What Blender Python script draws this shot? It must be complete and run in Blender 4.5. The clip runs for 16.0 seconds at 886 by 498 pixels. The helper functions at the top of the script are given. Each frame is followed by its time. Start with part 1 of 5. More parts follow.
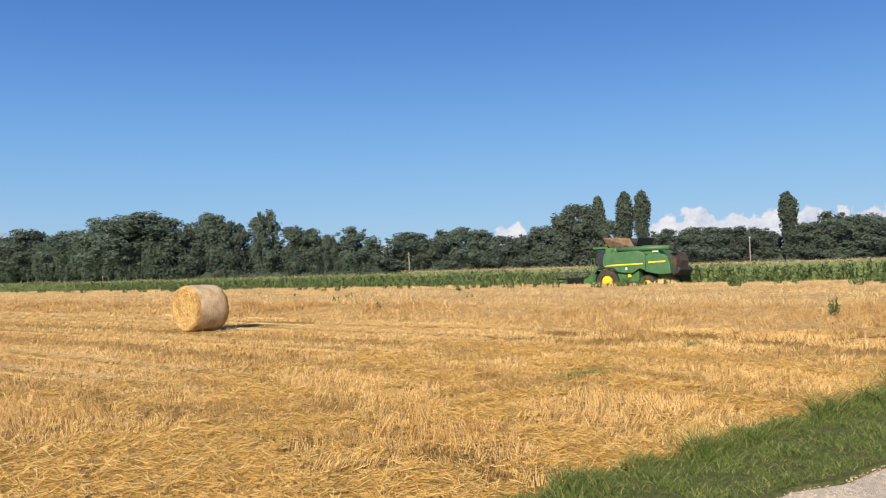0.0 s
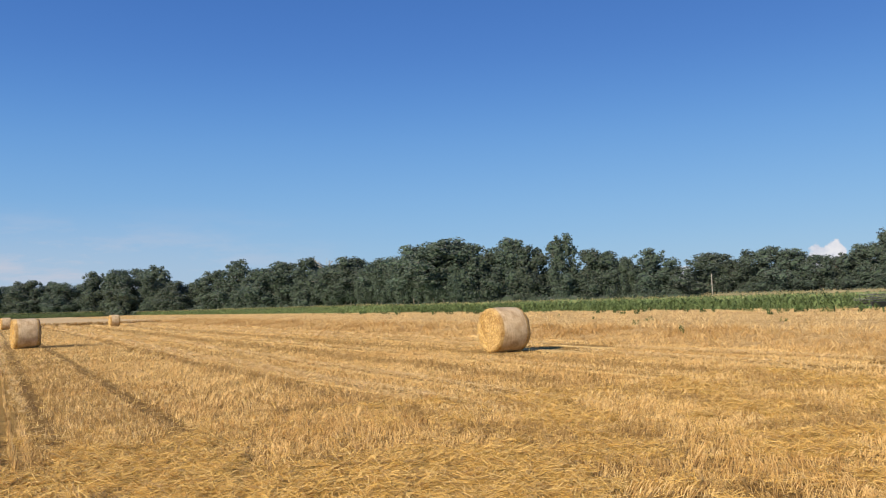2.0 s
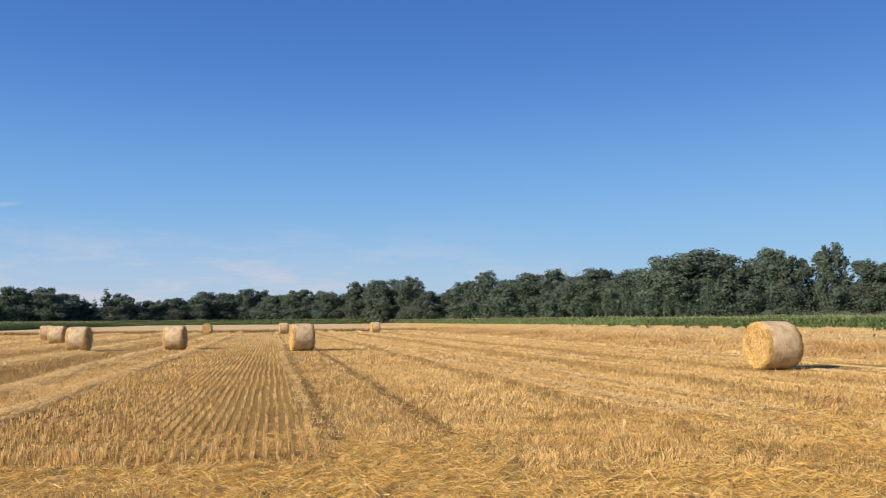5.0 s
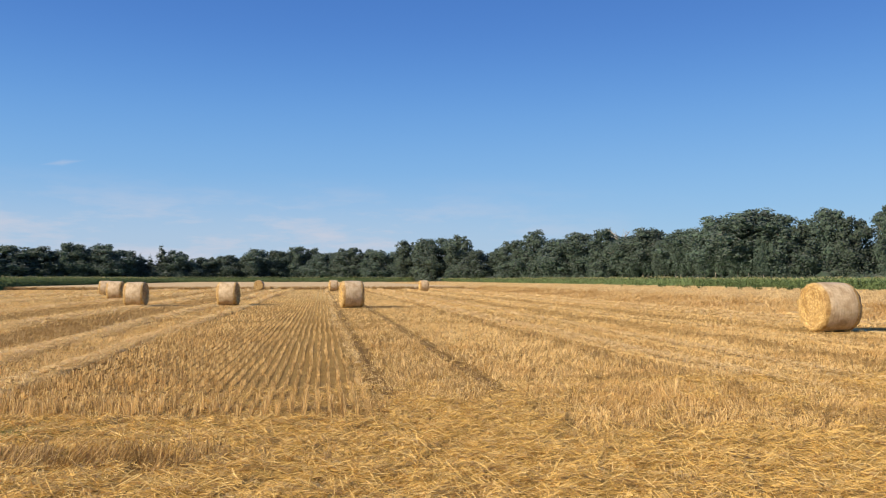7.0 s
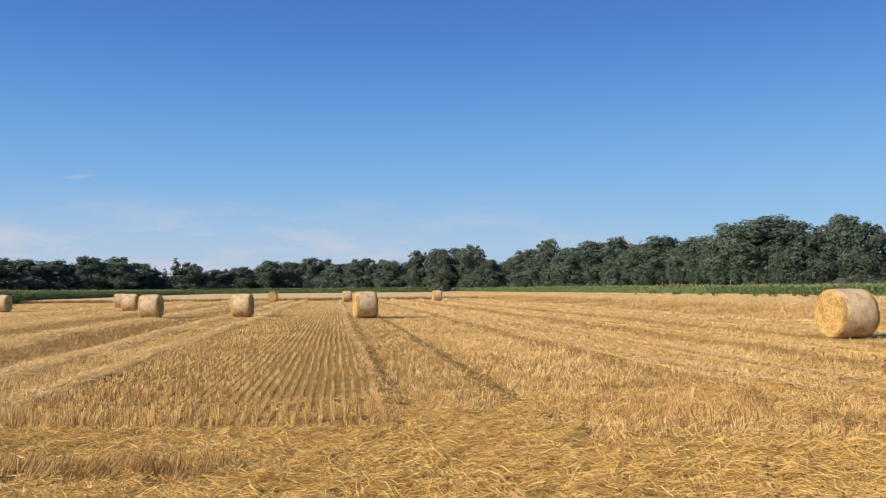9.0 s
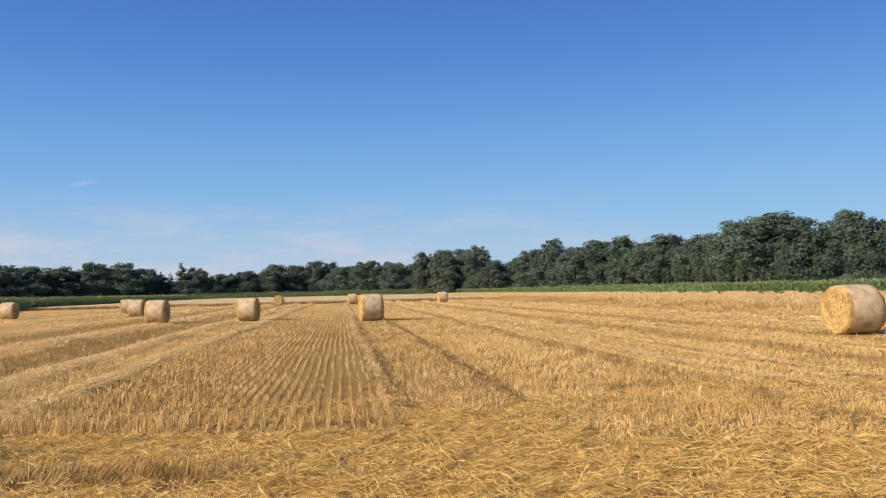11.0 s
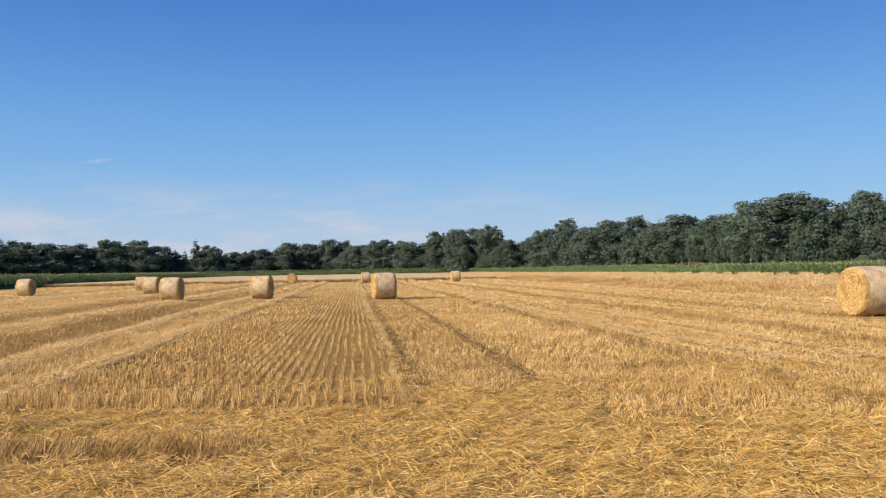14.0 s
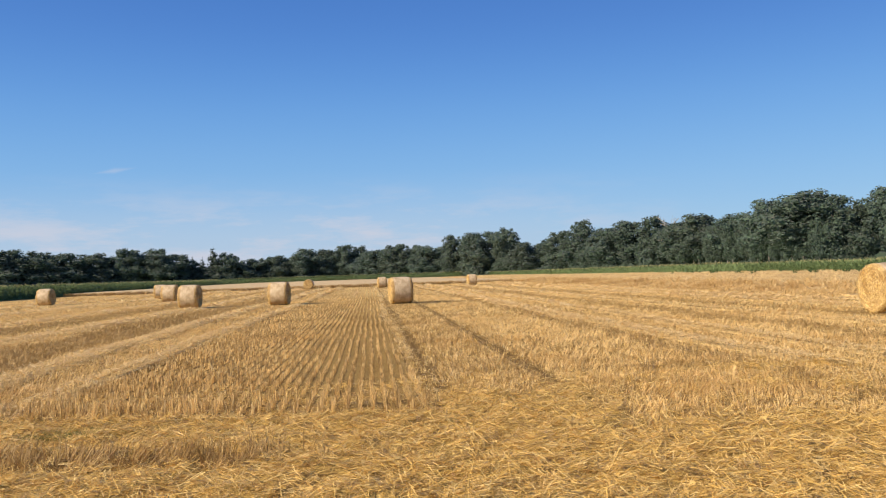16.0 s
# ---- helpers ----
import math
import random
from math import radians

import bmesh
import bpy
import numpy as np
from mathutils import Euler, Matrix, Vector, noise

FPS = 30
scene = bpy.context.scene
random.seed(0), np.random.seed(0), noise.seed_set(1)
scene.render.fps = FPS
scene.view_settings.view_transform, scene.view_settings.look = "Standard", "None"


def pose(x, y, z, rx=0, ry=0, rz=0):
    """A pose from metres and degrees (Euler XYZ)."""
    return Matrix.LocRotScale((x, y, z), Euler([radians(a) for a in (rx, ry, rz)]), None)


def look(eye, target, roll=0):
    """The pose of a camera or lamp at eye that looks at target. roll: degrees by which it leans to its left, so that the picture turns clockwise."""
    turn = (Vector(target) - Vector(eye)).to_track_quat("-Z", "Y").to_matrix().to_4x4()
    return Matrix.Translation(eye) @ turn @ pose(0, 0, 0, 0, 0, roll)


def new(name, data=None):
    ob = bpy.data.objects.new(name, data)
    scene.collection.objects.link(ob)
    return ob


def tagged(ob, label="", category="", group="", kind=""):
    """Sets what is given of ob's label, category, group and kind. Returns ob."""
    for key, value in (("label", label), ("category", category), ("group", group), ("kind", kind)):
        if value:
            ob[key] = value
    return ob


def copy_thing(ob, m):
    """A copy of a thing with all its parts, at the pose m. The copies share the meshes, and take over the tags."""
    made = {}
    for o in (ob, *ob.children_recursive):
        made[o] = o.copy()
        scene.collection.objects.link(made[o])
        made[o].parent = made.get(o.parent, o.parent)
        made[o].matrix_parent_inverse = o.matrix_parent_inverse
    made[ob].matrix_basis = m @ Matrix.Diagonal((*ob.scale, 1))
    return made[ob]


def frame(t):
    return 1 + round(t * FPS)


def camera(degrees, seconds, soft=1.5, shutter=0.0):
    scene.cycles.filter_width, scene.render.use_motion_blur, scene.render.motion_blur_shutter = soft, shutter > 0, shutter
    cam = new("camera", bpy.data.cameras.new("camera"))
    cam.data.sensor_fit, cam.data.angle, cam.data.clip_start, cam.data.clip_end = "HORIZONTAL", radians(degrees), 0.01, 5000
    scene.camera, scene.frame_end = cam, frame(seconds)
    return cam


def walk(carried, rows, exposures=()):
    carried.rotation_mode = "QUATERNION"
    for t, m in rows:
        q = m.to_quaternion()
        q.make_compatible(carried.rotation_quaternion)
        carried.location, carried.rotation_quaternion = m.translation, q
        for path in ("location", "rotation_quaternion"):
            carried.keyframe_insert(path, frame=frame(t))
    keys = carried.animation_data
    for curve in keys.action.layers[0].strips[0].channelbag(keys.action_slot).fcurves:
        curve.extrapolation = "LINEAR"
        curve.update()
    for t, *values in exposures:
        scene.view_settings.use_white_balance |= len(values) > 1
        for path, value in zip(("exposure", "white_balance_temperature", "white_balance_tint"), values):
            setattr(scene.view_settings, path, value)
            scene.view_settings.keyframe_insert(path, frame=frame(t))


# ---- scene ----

from functools import lru_cache

# ================= camera and its way =================
cam = camera(56.0, 16.0, soft=1.15)


def held(x, y, z, yaw, pitch, roll):
    """A camera held at x, y, z: yaw to its left, pitch up, roll, in degrees."""
    return pose(x, y, z, 90 + pitch, 0, yaw) @ pose(0, 0, 0, 0, 0, roll)


PATH = [
    (0.0, 0.291, -0.412, 1.667, -49.80, 1.65, -1.55), (0.5, 0.294, -0.387, 1.665, -46.06, 1.80, -1.56),
    (1.0, 0.287, -0.366, 1.662, -41.14, 2.62, -1.22), (1.5, 0.271, -0.339, 1.663, -35.07, 3.36, -1.15),
    (2.0, 0.234, -0.343, 1.666, -29.67, 3.77, -1.55), (2.5, 0.205, -0.323, 1.655, -24.39, 4.37, -1.43),
    (3.0, 0.183, -0.284, 1.649, -19.66, 5.61, -0.98), (3.5, 0.172, -0.281, 1.648, -16.52, 6.02, -0.98),
    (4.0, 0.147, -0.247, 1.641, -14.33, 6.37, -0.71), (4.5, 0.100, -0.166, 1.634, -13.14, 6.24, -0.75),
    (5.0, 0.052, -0.097, 1.622, -12.87, 4.87, -0.50), (5.2, 0.050, -0.090, 1.620, -12.45, 4.43, -0.44),
    (7.3, 0.029, -0.010, 1.596, -9.29, 2.00, 0.05), (7.5, 0.029, -0.006, 1.595, -9.17, 2.14, 0.03),
    (8.0, 0.017, -0.029, 1.600, -9.05, 2.44, -0.29), (8.5, 0.022, -0.004, 1.591, -8.73, 2.54, -0.35),
    (8.7, 0.022, -0.008, 1.592, -8.67, 2.62, -0.42), (10.8, 0.012, -0.039, 1.603, -9.00, 3.12, -1.10),
    (11.0, 0.012, -0.039, 1.603, -8.33, 2.84, -1.31), (11.5, 0.016, -0.022, 1.598, -7.18, 2.61, -2.09),
    (12.0, 0.018, -0.026, 1.605, -7.00, 2.77, -2.34), (12.5, 0.021, -0.013, 1.601, -7.17, 2.03, -2.23),
    (13.0, 0.020, -0.013, 1.596, -7.40, 1.52, -1.50), (13.5, 0.022, -0.004, 1.593, -7.24, 1.22, -1.11),
    (14.0, 0.017, -0.015, 1.596, -7.40, 1.43, -0.96), (14.5, 0.004, -0.021, 1.593, -7.50, 1.72, -0.46),
    (15.0, -0.005, -0.012, 1.592, -6.87, 1.83, -0.37), (15.5, -0.001, -0.009, 1.593, -6.09, 1.79, -1.13),
    (16.0, 0.000, 0.000, 1.587, -6.33, 1.71, -1.87)]
walk(cam, [(t, held(*p)) for t, *p in PATH], [(0.0, 0.58), (1.0, 0.54), (2.0, 0.48), (3.3, 0.50), (4.0, 0.57), (5.0, 0.58), (8.0, 0.57), (16.0, 0.60)])

# ================= sky, sun, exposure =================
SUN_AZ, SUN_EL = 250.0, 29.5      # compass from +y, clockwise; degrees


class Nodes:
    """Short hand for building a node tree."""

    def __init__(self, tree):
        self.t = tree

    def add(self, kind, **sets):
        n = self.t.nodes.new(kind)
        for k, v in sets.items():
            setattr(n, k, v)
        return n

    def link(self, a, b):
        self.t.links.new(a, b)

    def put(self, socket, v):
        if hasattr(v, "is_output"):
            self.link(v, socket)
        else:
            socket.default_value = v

    def math(self, op, a, b=0.0, c=0.0, clamp=False):
        n = self.add("ShaderNodeMath", operation=op, use_clamp=clamp)
        for s, v in zip(n.inputs, (a, b, c)):
            self.put(s, v)
        return n.outputs[0]

    def noise(self, vec, scale, detail=4.0, rough=0.55):
        n = self.add("ShaderNodeTexNoise")
        if vec is not None:
            self.link(vec, n.inputs["Vector"])
        n.inputs["Scale"].default_value, n.inputs["Detail"].default_value = scale, detail
        n.inputs["Roughness"].default_value = rough
        return n.outputs["Fac"]

    def ramp(self, fac, stops, soft=False):
        n = self.add("ShaderNodeValToRGB")
        n.color_ramp.interpolation = "B_SPLINE" if soft else "LINEAR"
        while len(n.color_ramp.elements) < len(stops):
            n.color_ramp.elements.new(0.5)
        for e, (p, c) in zip(n.color_ramp.elements, stops):
            e.position, e.color = p, (*c, 1)
        self.put(n.inputs[0], fac)
        return n.outputs[0]

    def mix(self, fac, a, b, blend="MIX"):
        n = self.add("ShaderNodeMix", data_type="RGBA", blend_type=blend)
        for s, v in zip((n.inputs[0], n.inputs[6], n.inputs[7]), (fac, a, b)):
            self.put(s, (*v, 1) if isinstance(v, tuple) and len(v) == 3 else v)
        return n.outputs[2]

    def step(self, v, lo, hi):
        n = self.add("ShaderNodeMapRange", interpolation_type="SMOOTHSTEP")
        for s, x in zip(n.inputs, (v, lo, hi, 0.0, 1.0)):
            self.put(s, x)
        return n.outputs[0]

    def scaled(self, vec, sx, sy, sz):
        n = self.add("ShaderNodeMapping")
        self.link(vec, n.inputs[0])
        n.inputs["Scale"].default_value = (sx, sy, sz)
        return n.outputs[0]


def make_world():
    w = bpy.data.worlds.new("sky")
    scene.world = w
    w.use_nodes = True
    w.node_tree.nodes.clear()
    n = Nodes(w.node_tree)
    sky = n.add("ShaderNodeTexSky", sky_type="NISHITA", sun_disc=False)
    sky.sun_elevation, sky.sun_rotation = radians(SUN_EL), radians(SUN_AZ)
    sky.altitude, sky.air_density, sky.dust_density, sky.ozone_density = 100, 1.15, 0.5, 3.2
    way = n.add("ShaderNodeTexCoord").outputs["Generated"]
    xyz = n.add("ShaderNodeSeparateXYZ")
    n.link(way, xyz.inputs[0])
    x, y, z = xyz.outputs
    az = n.math("MULTIPLY", n.math("ARCTAN2", x, y), 57.2958)
    el = n.math("MULTIPLY", n.math("ARCSINE", z), 57.2958)
    # heaped clouds low over the wood, thin veils further round
    flat = n.add("ShaderNodeCombineXYZ")
    n.link(az, flat.inputs[0]), n.link(el, flat.inputs[1])
    lump = n.noise(flat.outputs[0], 0.62, 6, 0.55)
    bank = n.math("MULTIPLY", n.step(az, 61, 65), n.math("SUBTRACT", 1.0, n.step(az, 100, 125)))
    heap1 = n.math("SUBTRACT", 1.0, n.step(n.math("ABSOLUTE", n.math("SUBTRACT", az, 54.4)), 0.5, 2.6))
    heap2 = n.math("MULTIPLY", n.math("SUBTRACT", 1.0, n.step(n.math("ABSOLUTE", n.math("SUBTRACT", az, 45.6)), 0.2, 1.4)), 0.62)
    body = n.math("MAXIMUM", n.math("MAXIMUM", bank, heap1), heap2)
    top = n.math("MULTIPLY_ADD", n.math("SUBTRACT", lump, 0.5), 4.2, n.math("MULTIPLY_ADD", body, 3.75, -0.3))
    heap = n.math("MULTIPLY", n.step(n.math("SUBTRACT", top, el), 0.0, 0.3), n.step(body, 0.02, 0.2))
    shade = n.noise(flat.outputs[0], 0.9, 5, 0.6)
    cloud = n.ramp(shade, [(0.3, (5.2, 5.6, 6.9)), (0.62, (8.6, 8.4, 8.6))])
    veil = n.noise(n.scaled(flat.outputs[0], 0.5, 2.2, 1), 0.22, 6, 0.62)
    low = n.math("MULTIPLY", n.math("SUBTRACT", 1.0, n.step(el, 2.0, 7.5)), n.math("SUBTRACT", 1.0, n.step(az, 2, 30)))
    veil = n.math("MULTIPLY", n.step(veil, 0.34, 0.68), n.math("MULTIPLY", low, 0.95))
    veil = n.math("MAXIMUM", veil, n.math("MULTIPLY", low, 0.30))
    rise = n.math("SUBTRACT", n.math("SUBTRACT", el, 7.25), n.math("MULTIPLY", n.math("ADD", az, 15.2), 0.16))
    wisp = n.math("ADD", n.math("MULTIPLY", n.math("ABSOLUTE", n.math("ADD", az, 15.1)), 0.7), n.math("MULTIPLY", n.math("ABSOLUTE", rise), 4.5))
    wisp = n.math("MULTIPLY", n.math("SUBTRACT", 1.0, n.step(wisp, 0.0, 1.2)), 0.32)
    veil = n.math("MAXIMUM", veil, wisp)
    clear = n.ramp(n.math("DIVIDE", el, 40.0, clamp=True), [(0.0, (0.385, 0.56, 0.745)), (0.12, (0.248, 0.495, 0.80)), (0.28, (0.120, 0.335, 0.745)), (0.42, (0.062, 0.205, 0.61)), (0.58, (0.044, 0.155, 0.50)), (1.0, (0.030, 0.12, 0.42))], True)
    clear = n.mix(1.0, clear, (10.0, 10.0, 10.0), "MULTIPLY")
    col = n.mix(0.85, sky.outputs[0], clear)
    col = n.mix(veil, col, (5.7, 5.9, 6.8))
    col = n.mix(n.math("MULTIPLY", heap, 0.93), col, cloud)
    bg = n.add("ShaderNodeBackground")
    n.link(col, bg.inputs[0])
    bg.inputs[1].default_value = 0.070
    n.link(bg.outputs[0], n.add("ShaderNodeOutputWorld").inputs[0])


make_world()
sun_data = bpy.data.lights.new("sun", "SUN")
sun_data.energy, sun_data.angle, sun_data.color = 5.0, radians(0.53), (1.0, 0.86, 0.66)
sun = new("sun", sun_data)
sun.matrix_world = look(Vector((math.sin(radians(SUN_AZ)) * math.cos(radians(SUN_EL)),
                                math.cos(radians(SUN_AZ)) * math.cos(radians(SUN_EL)), math.sin(radians(SUN_EL)))) * 60, (0, 0, 0))


# ================= materials =================
def material(name, build, rough=0.7, metal=0.0, spec=0.4):
    m = bpy.data.materials.new(name)
    m.use_nodes = True
    n = Nodes(m.node_tree)
    b = m.node_tree.nodes["Principled BSDF"]
    b.inputs["Roughness"].default_value, b.inputs["Metallic"].default_value = rough, metal
    b.inputs["Specular IOR Level"].default_value = spec
    build(n, b)
    return m


def bump(n, b, height, strength=0.4, distance=0.02):
    k = n.add("ShaderNodeBump")
    k.inputs["Strength"].default_value, k.inputs["Distance"].default_value = strength, distance
    n.link(height, k.inputs["Height"])
    n.link(k.outputs[0], b.inputs["Normal"])


def place(n):
    return n.add("ShaderNodeTexCoord").outputs["Object"]


def see_through(n, b, colour, share):
    """Thin blades let part of the light through."""
    t = n.add("ShaderNodeBsdfTranslucent")
    n.link(colour, t.inputs[0])
    m = n.add("ShaderNodeMixShader")
    m.inputs[0].default_value = share
    out = [k for k in n.t.nodes if k.type == "OUTPUT_MATERIAL"][0]
    n.link(b.outputs[0], m.inputs[1]), n.link(t.outputs[0], m.inputs[2]), n.link(m.outputs[0], out.inputs[0])


def by_piece(*stops, patch=None, thin=0.0):
    """Colour by the random number of each loose piece, with broad patches over the field."""
    def build(n, b):
        r = n.add("ShaderNodeNewGeometry").outputs["Random Per Island"]
        c = n.ramp(r, [(i / max(1, len(stops) - 1), s) for i, s in enumerate(stops)])
        if patch:
            c = n.mix(n.step(n.noise(place(n), patch[0], 4, 0.6), 0.46, 0.64), c, n.mix(1.0, c, patch[1], "MULTIPLY"))
        n.link(c, b.inputs["Base Color"])
        if thin:
            see_through(n, b, c, thin)
    return build


def plain(c1, c2, scale, detail=4.0, bumps=0.0, per_object=0.0, dist=0.01):
    def build(n, b):
        p = place(n)
        f = n.noise(p, scale, detail)
        c = n.ramp(f, [(0.3, c1), (0.7, c2)])
        if per_object:
            o = n.add("ShaderNodeObjectInfo").outputs["Random"]
            h = n.add("ShaderNodeHueSaturation")
            n.link(n.math("MULTIPLY_ADD", o, per_object, 1 - per_object / 2), h.inputs["Value"])
            n.link(n.math("MULTIPLY_ADD", o, 0.05, 0.475), h.inputs["Hue"])
            n.link(c, h.inputs["Color"])
            c = h.outputs[0]
        n.link(c, b.inputs["Base Color"])
        if bumps:
            bump(n, b, n.noise(p, scale * 3, 5), bumps, dist)
    return build


def ground_build(n, b):
    p = place(n)
    xyz = n.add("ShaderNodeSeparateXYZ")
    n.link(p, xyz.inputs[0])
    x, y, _ = xyz.outputs
    litter = n.noise(n.scaled(p, 9, 5, 1), 3.0, 6, 0.7)
    straw = n.ramp(litter, [(0.25, (0.17, 0.105, 0.038)), (0.5, (0.40, 0.255, 0.085)), (0.75, (0.62, 0.42, 0.15))])
    # drilled rows run along y; soil and shade between them share one dark colour
    u = n.math("ADD", n.math("MULTIPLY_ADD", y, -0.022, 0.33), x)
    row = n.math("SINE", n.math("MULTIPLY", n.math("MULTIPLY_ADD", n.noise(p, 0.7, 2), 0.05, u), 2 * math.pi / 0.155))
    nearness = n.math("SUBTRACT", 1.0, n.step(y, 25, 90))     # far ground is coloured paler, for the straw tips that hide its soil
    straw = n.mix(n.math("MULTIPLY", n.math("MULTIPLY", n.step(row, -0.3, 0.7), 0.5), nearness), straw, (0.13, 0.08, 0.035))
    straw = n.mix(n.math("MULTIPLY", n.math("SUBTRACT", 1.0, nearness), 0.5), straw, (0.68, 0.49, 0.22))
    for t in (1.25, 2.9):     # wheel marks down to the soil
        mark = n.math("SUBTRACT", 1.0, n.step(n.math("ABSOLUTE", n.math("SUBTRACT", u, t)), 0.08, 0.24))
        straw = n.mix(n.math("MULTIPLY", mark, 0.55), straw, (0.17, 0.10, 0.04))
    for lo, hi in ((-8.8, -6.5), (-13.4, -11.8), (5.95, 6.5)):     # bands darkened in colour for the shade of stubble leaning away
        band = n.math("MULTIPLY", n.step(u, lo - 0.2, lo + 0.2), n.math("SUBTRACT", 1.0, n.step(u, hi - 0.2, hi + 0.2)))
        straw = n.mix(n.math("MULTIPLY", band, 0.38), straw, (0.20, 0.125, 0.052))
    broad = n.noise(n.scaled(p, 0.5, 0.09, 1), 0.55, 4, 0.6)
    straw = n.mix(n.step(broad, 0.42, 0.68), straw, n.mix(1.0, straw, (0.74, 0.68, 0.60), "MULTIPLY"))
    soil = n.ramp(n.noise(p, 2.0, 5), [(0.3, (0.055, 0.05, 0.025)), (0.7, (0.11, 0.10, 0.045))])
    inside = n.math("MULTIPLY", n.step(x, -45, -42), n.math("SUBTRACT", 1.0, n.step(x, 53, 55)))
    inside = n.math("MULTIPLY", inside, n.math("SUBTRACT", 1.0, n.step(y, 333, 337)))
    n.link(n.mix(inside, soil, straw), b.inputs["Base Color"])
    bump(n, b, litter, 0.7, 0.05)


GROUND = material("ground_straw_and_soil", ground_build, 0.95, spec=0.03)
STUBBLE = material("stubble", by_piece((0.55, 0.34, 0.118), (0.83, 0.595, 0.26), (0.70, 0.46, 0.176), (0.89, 0.685, 0.35),
                                       patch=(0.30, (0.84, 0.77, 0.68)), thin=0.3), 0.5, spec=0.35)
# browner copy of the stubble: shade of leaning stalks is put into the colour
STUBBLE_BROWN = material("shade_brown_stubble", by_piece((0.27, 0.157, 0.056), (0.47, 0.305, 0.118), (0.36, 0.225, 0.078), (0.58, 0.405, 0.18), thin=0.2), 0.55, spec=0.25)
STRAW = material("straw", by_piece((0.52, 0.325, 0.08), (0.76, 0.525, 0.17), (0.65, 0.42, 0.11), (0.84, 0.65, 0.29), (0.42, 0.245, 0.065), thin=0.15), 0.45, spec=0.4)
GOLD = material("golden_straw", by_piece((0.48, 0.29, 0.07), (0.76, 0.50, 0.148), (0.62, 0.385, 0.098), (0.87, 0.64, 0.255), (0.35, 0.195, 0.05), thin=0.2), 0.42, spec=0.4)
PALE_STRAW = material("pale_straw", by_piece((0.60, 0.405, 0.15), (0.82, 0.605, 0.285), (0.70, 0.49, 0.20), (0.87, 0.68, 0.37), thin=0.2), 0.45, spec=0.35)
SWATH = material("swath", plain((0.48, 0.315, 0.115), (0.80, 0.58, 0.26), 13, 6, 1.0, dist=0.05), 0.9, spec=0.1)
MAT = material("matted_straw", plain((0.30, 0.18, 0.05), (0.66, 0.44, 0.13), 30, 6, 1.0, dist=0.03), 0.85, spec=0.1)
WHEAT_TOP = material("wheat_canopy", plain((0.36, 0.225, 0.085), (0.68, 0.475, 0.215), 4.5, 7, 0.9, dist=0.10), 0.95, spec=0.05)
WHEAT_OLD = material("far_ripe_crop", plain((0.46, 0.335, 0.18), (0.64, 0.48, 0.275), 1.2, 6, 0.8, dist=0.2), 0.95, spec=0.05)
WHEAT_PALE = material("pale_wheat_ears", by_piece((0.50, 0.345, 0.155), (0.72, 0.535, 0.27), (0.61, 0.435, 0.205), (0.78, 0.60, 0.325), thin=0.25), 0.6, spec=0.2)
WHEAT = material("wheat_ears", by_piece((0.40, 0.245, 0.085), (0.63, 0.43, 0.18), (0.51, 0.33, 0.125), (0.71, 0.51, 0.24),
                                        patch=(0.14, (0.82, 0.76, 0.68)), thin=0.25), 0.55)
CORN = material("corn_leaf", by_piece((0.125, 0.175, 0.072), (0.16, 0.215, 0.09), (0.14, 0.195, 0.08), (0.185, 0.24, 0.11), thin=0.45), 0.75, spec=0.12)
CORN_TOP = material("corn_canopy", plain((0.12, 0.18, 0.065), (0.19, 0.26, 0.10), 3.0, 6, 1.0, dist=0.2), 0.7)
TASSEL = material("corn_tassel", by_piece((0.30, 0.27, 0.12), (0.42, 0.36, 0.18)), 0.7)
GRASS = material("grass_blades", by_piece((0.055, 0.10, 0.016), (0.13, 0.19, 0.036), (0.09, 0.145, 0.024), (0.18, 0.235, 0.06), (0.36, 0.31, 0.12), thin=0.25), 0.6)
TURF = material("turf", plain((0.05, 0.075, 0.018), (0.15, 0.145, 0.06), 16, 6, 1.0, dist=0.03), 0.9, spec=0.1)
BANK = material("dry_bank", plain((0.17, 0.155, 0.085), (0.30, 0.26, 0.15), 0.8, 6, 0.8, dist=0.1), 0.95, spec=0.05)
DRY_GRASS = material("dry_grass", by_piece((0.24, 0.20, 0.10), (0.42, 0.35, 0.20), (0.32, 0.28, 0.14)), 0.9, spec=0.1)
WEED = material("weed_leaf", by_piece((0.04, 0.075, 0.025), (0.085, 0.13, 0.045), (0.06, 0.10, 0.03)), 0.7, spec=0.2)
GRAVEL = material("gravel_road", plain((0.40, 0.33, 0.24), (0.66, 0.56, 0.43), 22, 6, 0.9, dist=0.02), 0.9)
PEBBLE = material("pebble", by_piece((0.34, 0.28, 0.20), (0.62, 0.54, 0.42), (0.48, 0.40, 0.30)), 0.9)


def foliage(c1, c2, c3):
    def build(n, b):
        r = n.add("ShaderNodeNewGeometry").outputs["Random Per Island"]
        c = n.ramp(r, [(0.0, c1), (0.55, c2), (1.0, c3)])
        o = n.add("ShaderNodeObjectInfo").outputs["Random"]
        h = n.add("ShaderNodeHueSaturation")
        n.link(n.math("MULTIPLY_ADD", o, 0.4, 0.8), h.inputs["Value"])
        n.link(n.math("MULTIPLY_ADD", o, 0.04, 0.495), h.inputs["Hue"])
        n.link(c, h.inputs["Color"])
        n.link(h.outputs[0], b.inputs["Base Color"])
        b.inputs["Sheen Weight"].default_value, b.inputs["Sheen Roughness"].default_value = 0.35, 0.6     # sheen lifts the dark of the crowns in place of distance haze
        see_through(n, b, h.outputs[0], 0.45)
    return build


